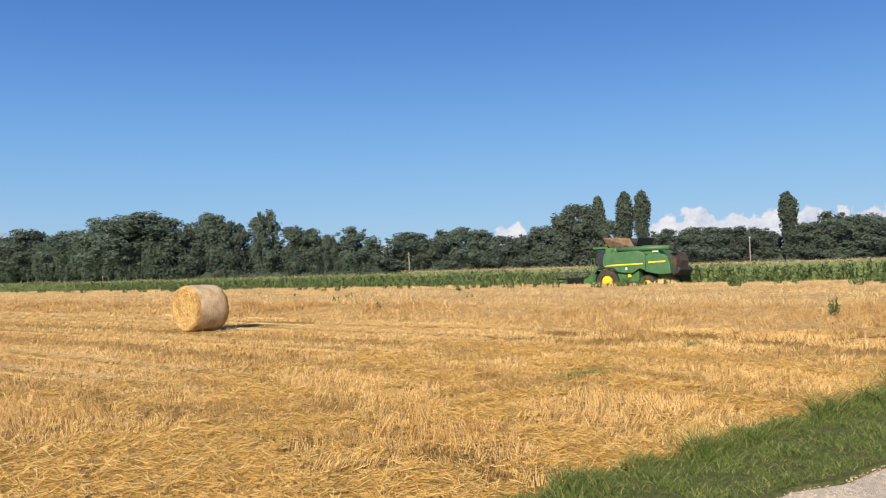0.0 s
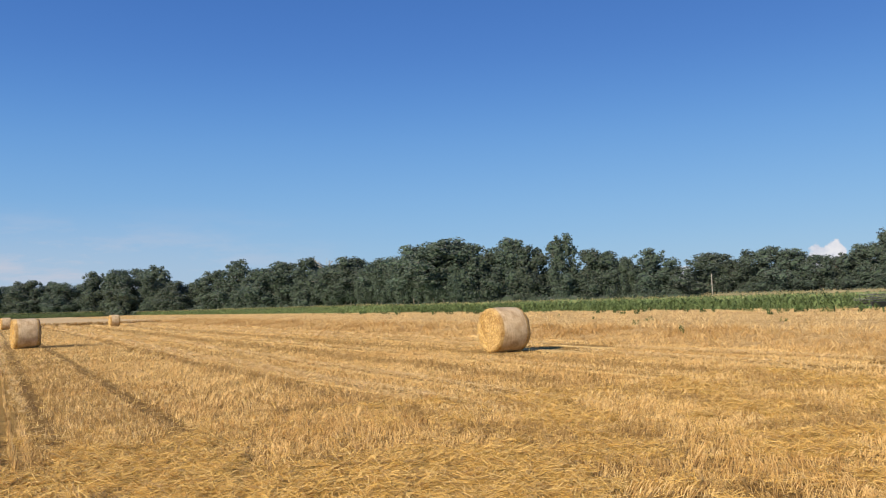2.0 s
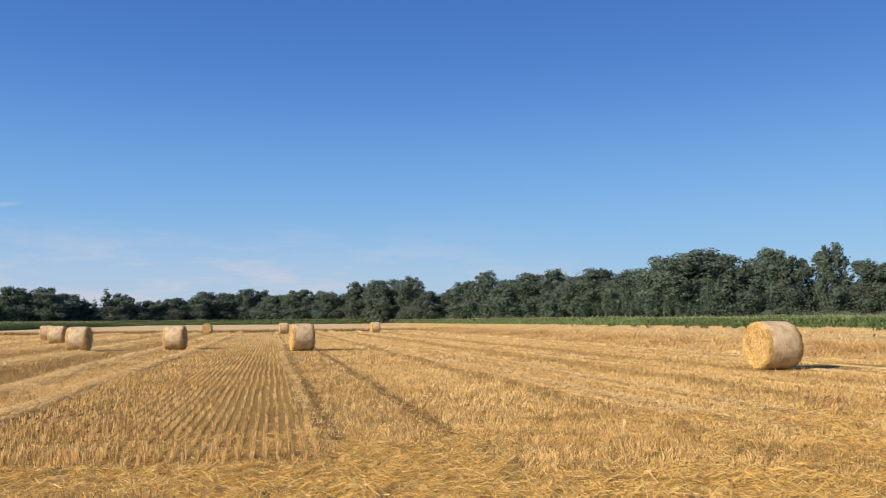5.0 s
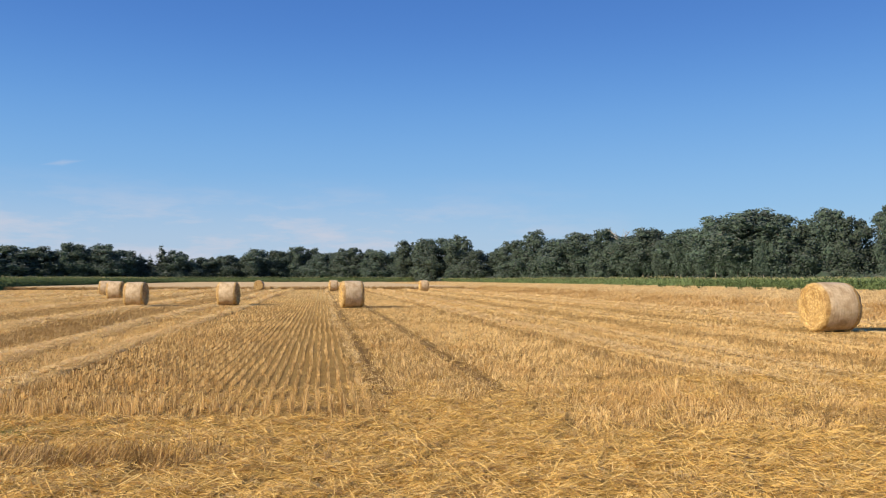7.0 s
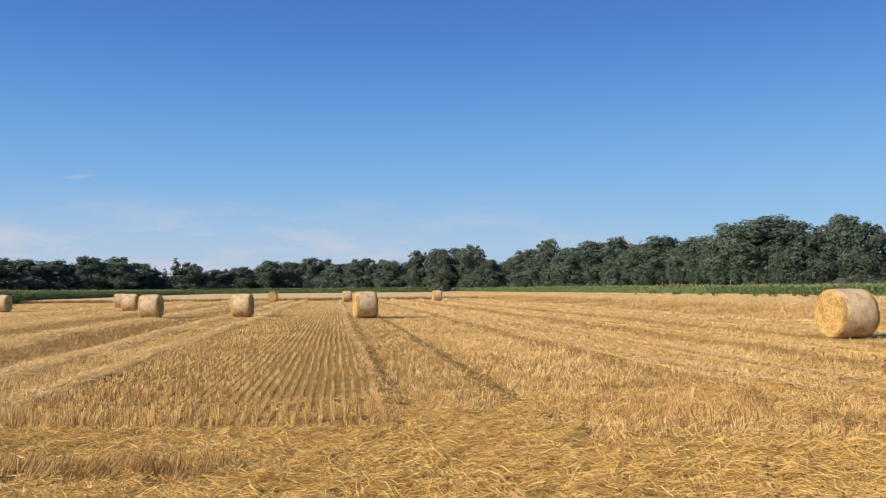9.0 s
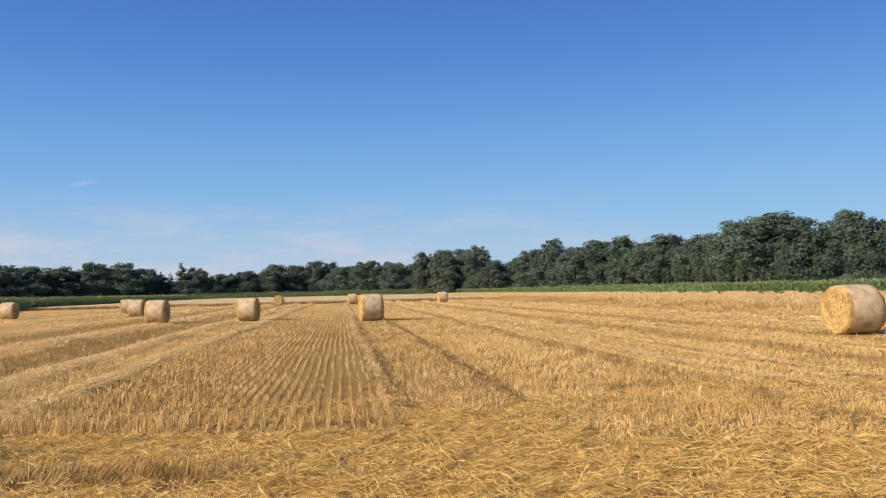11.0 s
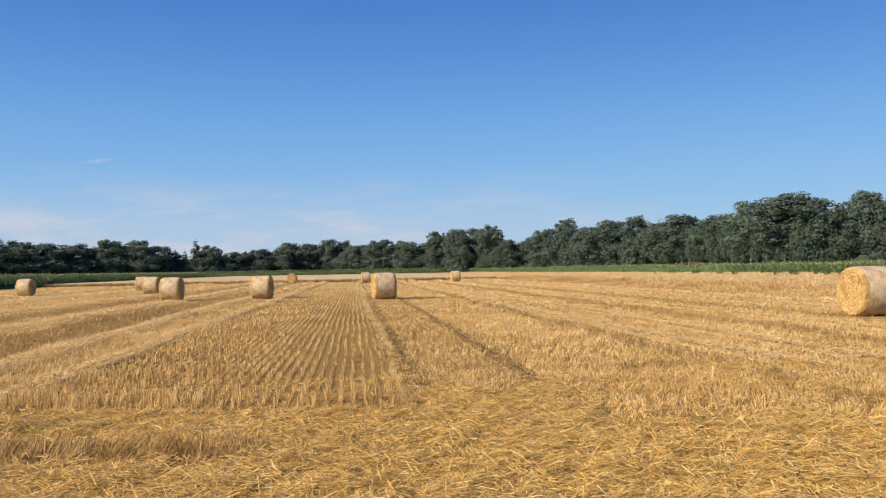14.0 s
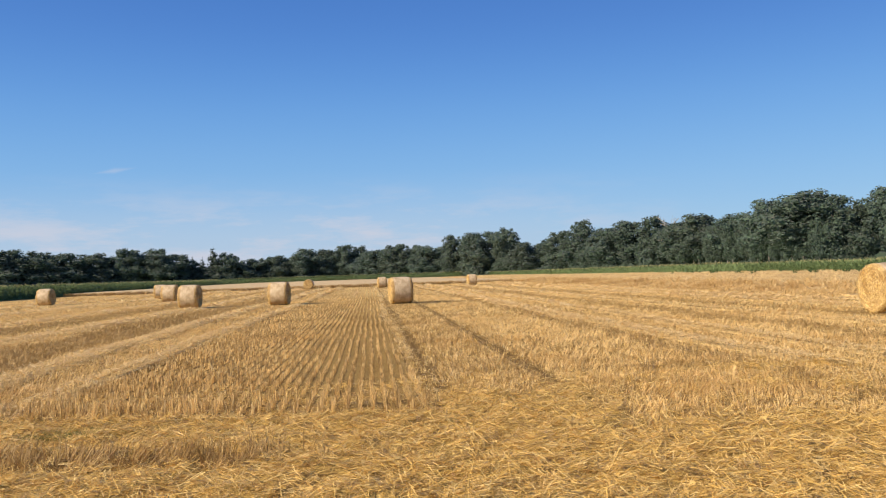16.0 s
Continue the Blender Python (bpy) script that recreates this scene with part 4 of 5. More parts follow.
# ================= straw bales =================
def bale_mesh(seed, D=1.52, Wd=1.18):
    r0 = random.Random(seed)
    thing_parts = []
    R = D / 2
    seg = 56
    bm = bmesh.new()
    rings = []
    prof = [(-0.5, f) for f in (0.04, 0.13, 0.22, 0.31, 0.40, 0.49, 0.58, 0.67, 0.76, 0.84, 0.90)] + [(-0.488, 0.945), (-0.46, 0.97)]
    prof += [(-0.43 + 0.86 * i / 8, 0.99) for i in range(9)]
    prof += [(-a, f) for a, f in prof[12::-1]]
    for k, (a, f) in enumerate(prof):
        end = f < 0.92
        ring = []
        for i in range(seg):
            th = 2 * math.pi * i / seg
            v = Vector((a * Wd, math.cos(th) * f * R, math.sin(th) * f * R))
            nz = noise.noise(v * 5 + Vector((seed * 7, 0, 0)))
            if end:
                v.x += math.copysign(0.05 * nz + 0.016 * math.sin(f * 40 + th + seed) + 0.05 * (1 - f * f) - 0.03, a)
            else:
                v *= 1 + 0.010 * nz
            v.z = max(v.z, -R * 0.975)
            ring.append(bm.verts.new(v))
        rings.append(ring)
    for a, b in zip(rings, rings[1:]):
        for i in range(seg):
            bm.faces.new((a[i], a[(i + 1) % seg], b[(i + 1) % seg], b[i]))
    bm.faces.new(rings[0][::-1]), bm.faces.new(rings[-1])
    bmesh.ops.recalc_face_normals(bm, faces=bm.faces)
    return bm


def wrap_mesh(seed, D=1.52, Wd=1.18):
    R = D / 2 + 0.006
    seg = 64
    bm = bmesh.new()
    rings = []
    n = 12
    for k in range(n + 1):
        a = -0.478 + 0.956 * k / n
        edge = 1 - 0.055 * (abs(a) / 0.478) ** 5
        ring = []
        for i in range(seg):
            th = 2 * math.pi * i / seg
            v = Vector((a * Wd, math.cos(th) * R * edge, math.sin(th) * R * edge))
            k2 = 1 + 0.010 * noise.noise(v * 5 + Vector((seed * 7, 0, 0))) + 0.006 * noise.noise(Vector((v.x * 22, th * 2, seed)))
            v.y *= k2
            v.z = max(v.z * k2, -D / 2 * 0.98)
            ring.append(bm.verts.new(v))
        rings.append(ring)
    for a, b in zip(rings, rings[1:]):
        for i in range(seg):
            bm.faces.new((a[i], a[(i + 1) % seg], b[(i + 1) % seg], b[i]))
    bmesh.ops.recalc_face_normals(bm, faces=bm.faces)
    bmesh.ops.solidify(bm, geom=list(bm.faces), thickness=0.004)
    return bm


def bale_fringe(seed, D=1.52, Wd=1.18):
    """Loose straws that stick out of the ends."""
    g = np.random.default_rng(seed)
    n = 600
    s = np.sign(g.uniform(-1, 1, n))
    rr, th = np.sqrt(g.uniform(0, 1, n)) * D / 2 * 0.97, g.uniform(0, 2 * np.pi, n)
    c = np.stack([s * (Wd / 2 + 0.005 + 0.03 * (1 - (rr / D * 2) ** 2)), np.cos(th) * rr, np.sin(th) * rr], 1)
    t = np.stack([s * g.uniform(0.0, 0.35, n), -np.sin(th) + g.normal(0, 0.5, n), np.cos(th) + g.normal(0, 0.5, n)], 1)
    t /= np.linalg.norm(t, axis=1)[:, None]
    L = g.uniform(0.05, 0.16, n)
    S = np.stack([c, c + t * L[:, None]], 1)
    side = np.cross(t, g.normal(0, 1, (n, 3)))
    side = side / np.linalg.norm(side, axis=1)[:, None] * 0.004
    return strips("straw_fringe", S, np.repeat(side[:, None], 2, 1), STRAW)


def make_bale(seed):
    thing = tagged(new("straw_bale"), "round straw bale in pale net wrap on the stubble", "straw bale", "round bales on the stubble")
    part("straw_core", bale_mesh(seed), BALE_END, thing, "golden coiled straw end", True)
    part("net_wrap", wrap_mesh(seed), WRAP, thing, "pale grey-gold net wrapping", True)
    tagged(part("straw_fringe", bale_fringe(seed), None, thing), kind="stuff")
    return thing


def make_bales():
    first, second = make_bale(3), make_bale(11)
    H = 1.52 / 2 * 0.975 - 0.01

    def at(az, d, turn, k=1.0):
        return pose(*bale_spot(az, d), H * k, 0, 0, turn)
    first.matrix_basis, second.matrix_basis = at(*BALES[0]), at(*BALES[1])
    for i, spot in enumerate(BALES[2:]):
        c = copy_thing((first, second)[i % 2], at(*spot, 0.95))
        c.scale = (0.95, 0.95, 0.95)
        if i == 5:
            tagged(c, "round straw bale seen end-on with golden coiled face")


make_bales()


# ================= trees =================
def crown_mesh(seed, kind, mat):
    """A crown for a tree 16 m high and 10 m wide (poplar 3.2, conifer 5): uneven lobes set with many small leaf sprays."""
    g = np.random.default_rng(seed)
    lobes = []
    if kind == "poplar":
        for i in range(22):
            f = i / 21
            wid = 1.75 * (math.sin(math.pi * (0.10 + 0.86 * f ** 2.6)) ** 0.65)
            lobes.append((g.normal(0, 0.22), g.normal(0, 0.22), 1.2 + 14.2 * f, max(0.4, wid * g.uniform(0.75, 0.95))))
    elif kind == "conifer":
        for i in range(18):
            f = i / 17
            wid = 2.3 * (1 - f) + 0.15
            a = g.uniform(0, 6.28)
            lobes.append((math.cos(a) * wid * 0.4, math.sin(a) * wid * 0.4, 1.5 + 14.0 * f, wid * 0.75))
    else:
        low = 5.2 if kind == "tall" else 1.0
        many = 34 if kind == "low" else 64
        for i in range(many):
            f = (i + 0.5) / many
            z = low + (15.0 - low) * f
            u = (z - low) / (15.5 - low)
            env = (math.sin(math.pi * (0.16 + 0.76 * u)) ** 0.7) * 4.3
            a = i * 2.4 + g.uniform(-0.6, 0.6)
            rr = env * math.sqrt(g.uniform(0.05, 1.0)) * (0.9 + 0.25 * math.sin(a * 2 + seed))
            size = g.choice((0.55, 0.8, 1.0, 1.3, 1.5)) * g.uniform(0.85, 1.15) * (0.8 + 0.4 * (1 - u)) * (1.3 if kind == "low" else 1)
            lobes.append((math.cos(a) * rr, math.sin(a) * rr, z - 0.3 * size, size))
    bm = bmesh.new()
    for x, y, z, r in lobes:
        res = bmesh.ops.create_icosphere(bm, subdivisions=1 if kind in ("broad", "tall", "low") else 2, radius=1.0)
        for v in res["verts"]:
            d = v.co.copy()
            k = r * 0.72 * (1 + 0.36 * noise.noise(d * 1.9 + Vector((x, y, z)) + Vector((seed, 0, 0))))
            sz = 1.5 if kind == "poplar" else 1.0
            v.co = Vector((x + d.x * k, y + d.y * k, z + d.z * k * sz))
    core = bpy.data.meshes.new("core")
    bm.to_mesh(core)
    bm.free()
    core.materials.append(mat)
    L = np.array(lobes)
    n = {"poplar": 4200, "conifer": 2200, "low": 3000}.get(kind, 9500)
    pick = g.choice(len(L), n, p=L[:, 3] ** 2 / (L[:, 3] ** 2).sum())
    d = g.normal(0, 1, (n, 3))
    d[:, 2] += 0.25
    d /= np.linalg.norm(d, axis=1)[:, None]
    st = np.array([1, 1, 1.5 if kind == "poplar" else 0.9])
    c = L[pick, :3] + d * (L[pick, 3] * ((0.62 + 0.50 * np.sqrt(g.uniform(0, 1, n))) if kind == "poplar" else (0.62 + 0.72 * np.sqrt(g.uniform(0, 1, n)) + 0.35 * g.uniform(0, 1, n) ** 5)))[:, None] * st
    a = g.normal(0, 1, (n, 3))
    a[:, 2] *= 0.6
    a = a / np.linalg.norm(a, axis=1)[:, None]
    b = np.cross(a, d + 0.6 * g.normal(0, 1, (n, 3)))
    b /= np.linalg.norm(b, axis=1)[:, None]
    s = g.uniform(0.14, 0.40, n)[:, None] * (1.35 if kind == "low" else 1)
    V = np.stack([c - a * s, c + b * s * 0.8, c + a * s * 0.6 - b * s * 0.8], 1)
    leaf = soup("leaf", V.reshape(-1, 3), 3, mat)
    return join_meshes("crown", [core, leaf])


def trunk_mesh(seed, kind):
    g = random.Random(seed)
    bm = bmesh.new()
    top = {"poplar": 13.5, "conifer": 14.5, "tall": 11.0, "dead": 15.0}.get(kind, 10.0)
    r = 0.19 if kind in ("tall", "dead") else 0.3
    pts = [Vector((g.uniform(-0.2, 0.2) * i * 0.5, g.uniform(-0.2, 0.2) * i * 0.5, top * i / 5)) for i in range(6)]
    pts[0] = Vector((0, 0, -0.2))
    for i in range(5):
        tube(bm, pts[i], pts[i + 1], r * (1 - i / 5.5), r * (1 - (i + 1) / 5.5), 8)
    for i in range(16 if kind == "dead" else 9):
        f = g.uniform(0.35, 0.95)
        k = min(4, int(f * 5))
        p = pts[k].lerp(pts[k + 1], f * 5 - k)
        a = g.uniform(0, 6.28)
        ln = g.uniform(1.2, 3.4) * (0.35 if kind in ("poplar", "conifer") else 1)
        e = p + Vector((math.cos(a) * ln, math.sin(a) * ln, ln * g.uniform(0.4, 1.0)))
        tube(bm, p, e, 0.13 if kind == "dead" else 0.085, 0.06 if kind == "dead" else 0.03, 5)
        if kind == "dead":
            for _ in range(3):
                tube(bm, p.lerp(e, g.uniform(0.4, 1)), e + Vector((g.uniform(-1, 1), g.uniform(-1, 1), g.uniform(0.2, 1.6))), 0.06, 0.03, 4)
    return bm


def tree_kind(seed, kind, mat, label, cat):
    thing = tagged(new("tree"), label, cat, "trees of the wood behind the fields")
    part("trunk", trunk_mesh(seed, kind), PALE_BARK if kind in ("tall", "dead") else BARK, thing, "", True)
    if kind != "dead":
        part("crown", crown_mesh(seed, kind, mat), mat, thing)
    return thing


def wood_distance(az):
    return float(np.interp(az, [-30, 0, 10, 30, 90], [390, 390, 330, 225, 215]))


# compass direction, height, width, kind
WOOD_TALL = ((22.4, 15.0, 10.8, 1), (23.6, 16.9, 11.2, 1), (25.8, 16.2, 10.1, 1), (27.0, 14.4, 8.2, 1), (28.0, 18.4, 10.9, 1), (29.7, 19.7, 14.1, 1),
             (31.6, 17.6, 10.4, 0), (33.0, 15.2, 7.6, 0), (34.2, 18.9, 7.9, 0), (35.6, 16.6, 7.9, 0), (37.9, 19.4, 7.3, 0), (39.7, 15.1, 8.5, 0),
             (41.0, 14.3, 6.7, 0), (42.2, 12.8, 4.2, 0), (43.8, 14.5, 8.5, 0), (45.3, 9.8, 6.0, 0))
WOOD_POPLAR = ((47.4, 12.8, 10.3, 0), (48.8, 11.2, 4.8, 0), (50.1, 13.1, 7.8, 0), (51.3, 13.7, 9.0, 0), (52.4, 12.9, 7.8, 0), (54.1, 11.2, 7.8, 0),
               (55.7, 11.6, 6.6, 0), (56.7, 13.3, 8.4, 0), (58.2, 15.6, 7.8, 0), (59.3, 18.8, 10.2, 0), (60.6, 20.4, 3.6, 2), (61.3, 14.1, 7.2, 0),
               (62.3, 21.2, 4.5, 2), (63.4, 21.4, 4.2, 2), (64.9, 11.3, 8.9, 0), (66.7, 11.5, 8.9, 0), (68.5, 11.9, 11.9, 0), (70.7, 10.8, 7.7, 0),
               (72.5, 19.2, 4.1, 2), (73.6, 11.4, 8.3, 0), (74.8, 9.6, 7.1, 0), (76.0, 13.8, 12.4, 0), (77.7, 11.8, 10.0, 0), (80.0, 12.5, 10.0, 0))
WOOD_MIDDLE = ((7.5, 18.4, 11.7, 0), (9.1, 18.6, 14.6, 0), (10.7, 18.8, 8.9, 0), (12.4, 13.1, 12.1, 0), (14.4, 15.9, 10.0, 0), (15.9, 18.9, 10.1, 0),
               (17.4, 15.4, 9.5, 0), (18.6, 17.3, 10.8, 0), (20.5, 17.9, 9.0, 0), (21.7, 17.0, 6.0, 4))
WOOD_FAR = ((-18.8, 12.8, 15.9, 0), (-17.4, 15.7, 23.8, 0), (-16.0, 14.1, 13.8, 0), (-14.6, 17.1, 9.5, 0), (-13.3, 17.2, 15.9, 0), (-12.1, 15.8, 18.0, 0),
            (-10.8, 13.7, 3.7, 3), (-10.4, 12.9, 3.2, 3), (-9.8, 12.4, 4.2, 3), (-9.1, 16.7, 7.4, 3), (-8.2, 14.3, 9.5, 0), (-7.2, 10.2, 11.6, 0),
            (-6.0, 12.0, 12.7, 0), (-4.8, 12.5, 8.5, 0), (-3.8, 12.0, 8.5, 0), (-2.4, 15.9, 15.9, 0), (-1.1, 14.6, 13.2, 0), (0.1, 16.7, 13.7, 0),
            (1.9, 14.0, 15.4, 0), (3.8, 15.6, 14.9, 0), (5.6, 14.0, 13.6, 0), (-20.4, 17.6, 21.2, 0), (-22.5, 16.0, 20.0, 0), (-25.0, 16.5, 20.0, 0))


def make_trees():
    broad = [tree_kind(40 + i, "broad", LEAF, "broad dark green deciduous tree at the wood's edge", "tree") for i in range(4)]
    tall = [tree_kind(60 + i, "tall", LEAF, "tall green tree with a bare pale trunk", "tree") for i in range(3)]
    poplar = [tree_kind(70 + i, "poplar", POPLAR_LEAF, "slender columnar dark green poplar", "poplar") for i in range(2)]
    conifer = [tree_kind(80 + i, "conifer", NEEDLE, "small pointed dark conifer in the wood", "conifer") for i in range(2)]
    lower = [tree_kind(100 + i, "low", LEAF, "lower dark green tree inside the wood", "tree") for i in range(3)]
    dead = [tree_kind(90, "dead", BARK, "bare dead grey tree among green crowns", "dead tree")]
    sets = {0: (broad, 10.0, 16.0), 1: (tall, 10.0, 16.0), 2: (poplar, 3.2, 16.3), 3: (conifer, 5.0, 16.0), 4: (dead, 7.0, 17.0), 5: (lower, 10.0, 16.0)}
    used, tops = set(), {}
    g = random.Random(5)
    count = 0

    def plant(az, d, h, w, kind):
        nonlocal count
        pool, w0, h0 = sets[kind]
        src = pool[count % len(pool)]
        count += 1
        m = pose(d * math.sin(radians(az)), d * math.cos(radians(az)), 0, 0, 0, g.uniform(0, 360))
        if src not in used:
            used.add(src)
            src.matrix_basis = m
            ob = src
        else:
            ob = copy_thing(src, m)
        top = max((max(v.co.z for v in k.data.vertices) for k in src.children), default=h0) if src not in tops else tops[src]
        tops[src] = top
        ob.scale = (w / w0, w / w0, h / (top - 0.35))
    for az, h, w, kind in WOOD_TALL + WOOD_POPLAR + WOOD_MIDDLE + WOOD_FAR:
        d = wood_distance(az)
        if kind == 0 and w > 11.5:       # a broad crown is two trees that have grown together
            off = math.degrees(w * 0.27 / d)
            plant(az - off, d, h * g.uniform(0.93, 1.0), w * 1.12, kind)
            plant(az + off, d + 2, h * g.uniform(0.90, 1.0), w * 1.08, kind)
        else:
            plant(az, d, h, w * (0.98 if kind == 2 else 1.8 if kind == 3 else 1.55), kind)
    # slender trees with bare trunks along the edge
    for az in np.arange(21.9, 31.5, 0.52):
        plant(az + g.uniform(-0.2, 0.2), wood_distance(az) - g.uniform(1, 5), g.uniform(10.5, 14.5), g.uniform(5.0, 7.5), 1)
    # lower trees that close the wood between and behind
    az = -27.0
    while az < 82:
        d = wood_distance(az)
        base = float(np.interp(az, [-27, -10, 0, 10, 20, 30, 45, 60, 82], [12, 9.5, 11.5, 12, 13, 13, 9.5, 9.5, 9]))
        plant(az, d + g.uniform(6, 22), base * g.uniform(0.85, 1.15), g.uniform(11, 16), 5)
        az += g.uniform(0.9, 1.5) * 230 / d
    # undergrowth along the wood's foot
    bm = bmesh.new()
    az = -28.0
    while az < 83:
        d = wood_distance(az) - 2
        for k in range(2):
            p = Vector(((d + k * 9) * math.sin(radians(az)), (d + k * 9) * math.cos(radians(az)), 0.6 + k * 1.6))
            res = bmesh.ops.create_icosphere(bm, subdivisions=2, radius=1.0)
            s = (g.uniform(1.6, 3.0) + k * 0.8) * (0.6 if 21 < az < 32 else 1)
            for v in res["verts"]:
                q = v.co * s * (1 + 0.5 * noise.noise(v.co * 2.2 + p))
                v.co = p + Vector((q.x, q.y, q.z * 0.9))
        az += 0.55 * 225 / d
    core = bpy.data.meshes.new("core")
    bm.to_mesh(core)
    bm.free()
    core.materials.append(NEEDLE)
    n = 26000
    a = np.radians(rng.uniform(-28, 83, n))
    d = np.array([wood_distance(v) for v in np.degrees(a)]) - 2 + rng.uniform(-2.6, 1.0, n)
    c = np.stack([d * np.sin(a), d * np.cos(a), 2.6 * rng.uniform(0.03, 1, n) ** 0.8 * (1 + 0.5 * patchy(d * a, d * 0, 7.0))], 1)
    u, v = rng.normal(0, 1, (n, 3)), rng.normal(0, 1, (n, 3))
    k = rng.uniform(0.14, 0.36, n)[:, None]
    me = join_meshes("undergrowth", [core, soup("leaf", np.stack([c, c + u * k, c + v * k], 1).reshape(-1, 3), 3, LEAF)])
    tagged(new("undergrowth", me), "dark shrubs along the foot of the wood", "undergrowth", kind="stuff")


make_trees()


def make_bank():
    """A low bank of dry grass between the corn and the wood's foot."""
    bm = bmesh.new()
    prev = None
    for az in np.arange(44.0, 84.0, 0.25):
        a = radians(float(az))
        hgt = 2.32 * min(1.0, (az - 44.0) / 4) + 0.10 * noise.noise(Vector((az * 1.9, 0, 0)))
        row = [bm.verts.new(((208 + k) * math.sin(a), (208 + k) * math.cos(a), z)) for k, z in ((-6, -0.05), (-3.5, hgt * 0.6), (-1, hgt), (1.5, hgt * 0.97), (5, -0.05))]
        if prev:
            for i in range(4):
                bm.faces.new((prev[i], row[i], row[i + 1], prev[i + 1]))
        prev = row
    bmesh.ops.recalc_face_normals(bm, faces=bm.faces)
    me = bpy.data.meshes.new("bank")
    bm.to_mesh(me)
    bm.free()
    me.materials.append(BANK)
    tagged(new("bank", me), "low bank of dry tan grass before the wood", "bank", kind="structure")
    g = np.random.default_rng(31)
    n = 6000
    a = np.radians(g.uniform(47, 83, n))
    r = 208 + g.uniform(-3, 1, n)
    me = blades("bank_grass", np.stack([r * np.sin(a), r * np.cos(a), 1.5 + 0.26 * (r - 205)], 1), g.uniform(0.1, 0.35, n), 0.05, 0.5, DRY_GRASS, 2, 0.0, 0.3)
    tagged(new("bank_grass", me), "dry tan grass standing on the bank", "grass", kind="stuff")


make_bank()


def make_pole(az, d, h, lamp):
    thing = tagged(new("utility_pole"), "weathered pole standing before the wood" if not lamp else "thin pole with a small lamp head", "pole")
    bm = bmesh.new()
    tube(bm, (0, 0, 0), (0, 0, h), 0.11, 0.08, 8)
    part("shaft", bm, GREY, thing, "", True)
    bm = bmesh.new()
    if lamp:
        box(bm, -0.12, 0.55, -0.12, 0.12, h - 0.02, h + 0.12, 0.03)
    else:
        box(bm, -0.1, 0.1, -0.1, 0.1, h - 0.01, h + 0.06, 0.02)
    part("head", bm, WHITE if lamp else GREY, thing)
    thing.matrix_basis = pose(d * math.sin(radians(az)), d * math.cos(radians(az)), 0)


make_pole(47.6, 190, 6.6, False)
make_pole(70.17, 190, 7.5, True)


# ================= combine harvester =================
def make_wheel(name, r, w, x, y, thing, side):
    """A wheel that turns about the local x axis."""
    hub = new(name)
    hub.parent = thing
    hub.matrix_basis = pose(x, y, r)
    bm = bmesh.new()
    seg = 40
    prof = [(-0.5, 0.54), (-0.5, 0.86), (-0.36, 0.965), (-0.1, 0.98), (0.1, 0.98), (0.36, 0.965), (0.5, 0.86), (0.5, 0.54), (0.3, 0.50), (-0.3, 0.50)]
    rings = [[bm.verts.new((a * w, math.cos(6.28318 * i / seg) * f * r, math.sin(6.28318 * i / seg) * f * r)) for a, f in prof] for i in range(seg)]
    for i in range(seg):
        p, q = rings[i], rings[(i + 1) % seg]
        for k in range(len(prof)):
            bm.faces.new((p[k], p[(k + 1) % len(prof)], q[(k + 1) % len(prof)], q[k]))
    for i in range(22):      # lugs, alternately slanted
        for s in (-1, 1):
            a = 6.28318 * (i + (0.5 if s > 0 else 0)) / 22
            vs = box(bm, -w * 0.24, w * 0.24, -0.03 * r, 0.03 * r, -0.03 * r, 0.03 * r)
            bmesh.ops.transform(bm, matrix=Matrix.Rotation(a, 4, "X") @ Matrix.Translation((s * w * 0.24, 0, 0.985 * r)) @ Matrix.Rotation(s * 0.6, 4, "Z"), verts=vs)
    bmesh.ops.recalc_face_normals(bm, faces=bm.faces)
    part("tyre", bm, RUBBER, hub, "dusty black lugged tyre")
    bm = bmesh.new()
    tube(bm, (side * w * 0.12, 0, 0), (side * w * 0.30, 0, 0), r * 0.53, r * 0.53, 32)
    tube(bm, (side * w * 0.30, 0, 0), (side * w * 0.42, 0, 0), r * 0.30, r * 0.22, 20)
    for i in range(8):
        a = 6.28318 * i / 8
        p = (math.cos(a) * r * 0.42, math.sin(a) * r * 0.42)
        tube(bm, (side * w * 0.29, *p), (side * w * 0.33, *p), r * 0.035, r * 0.035, 6)
    part("rim", bm, YELLOW, hub, "bright yellow wheel rim", False)
    return hub


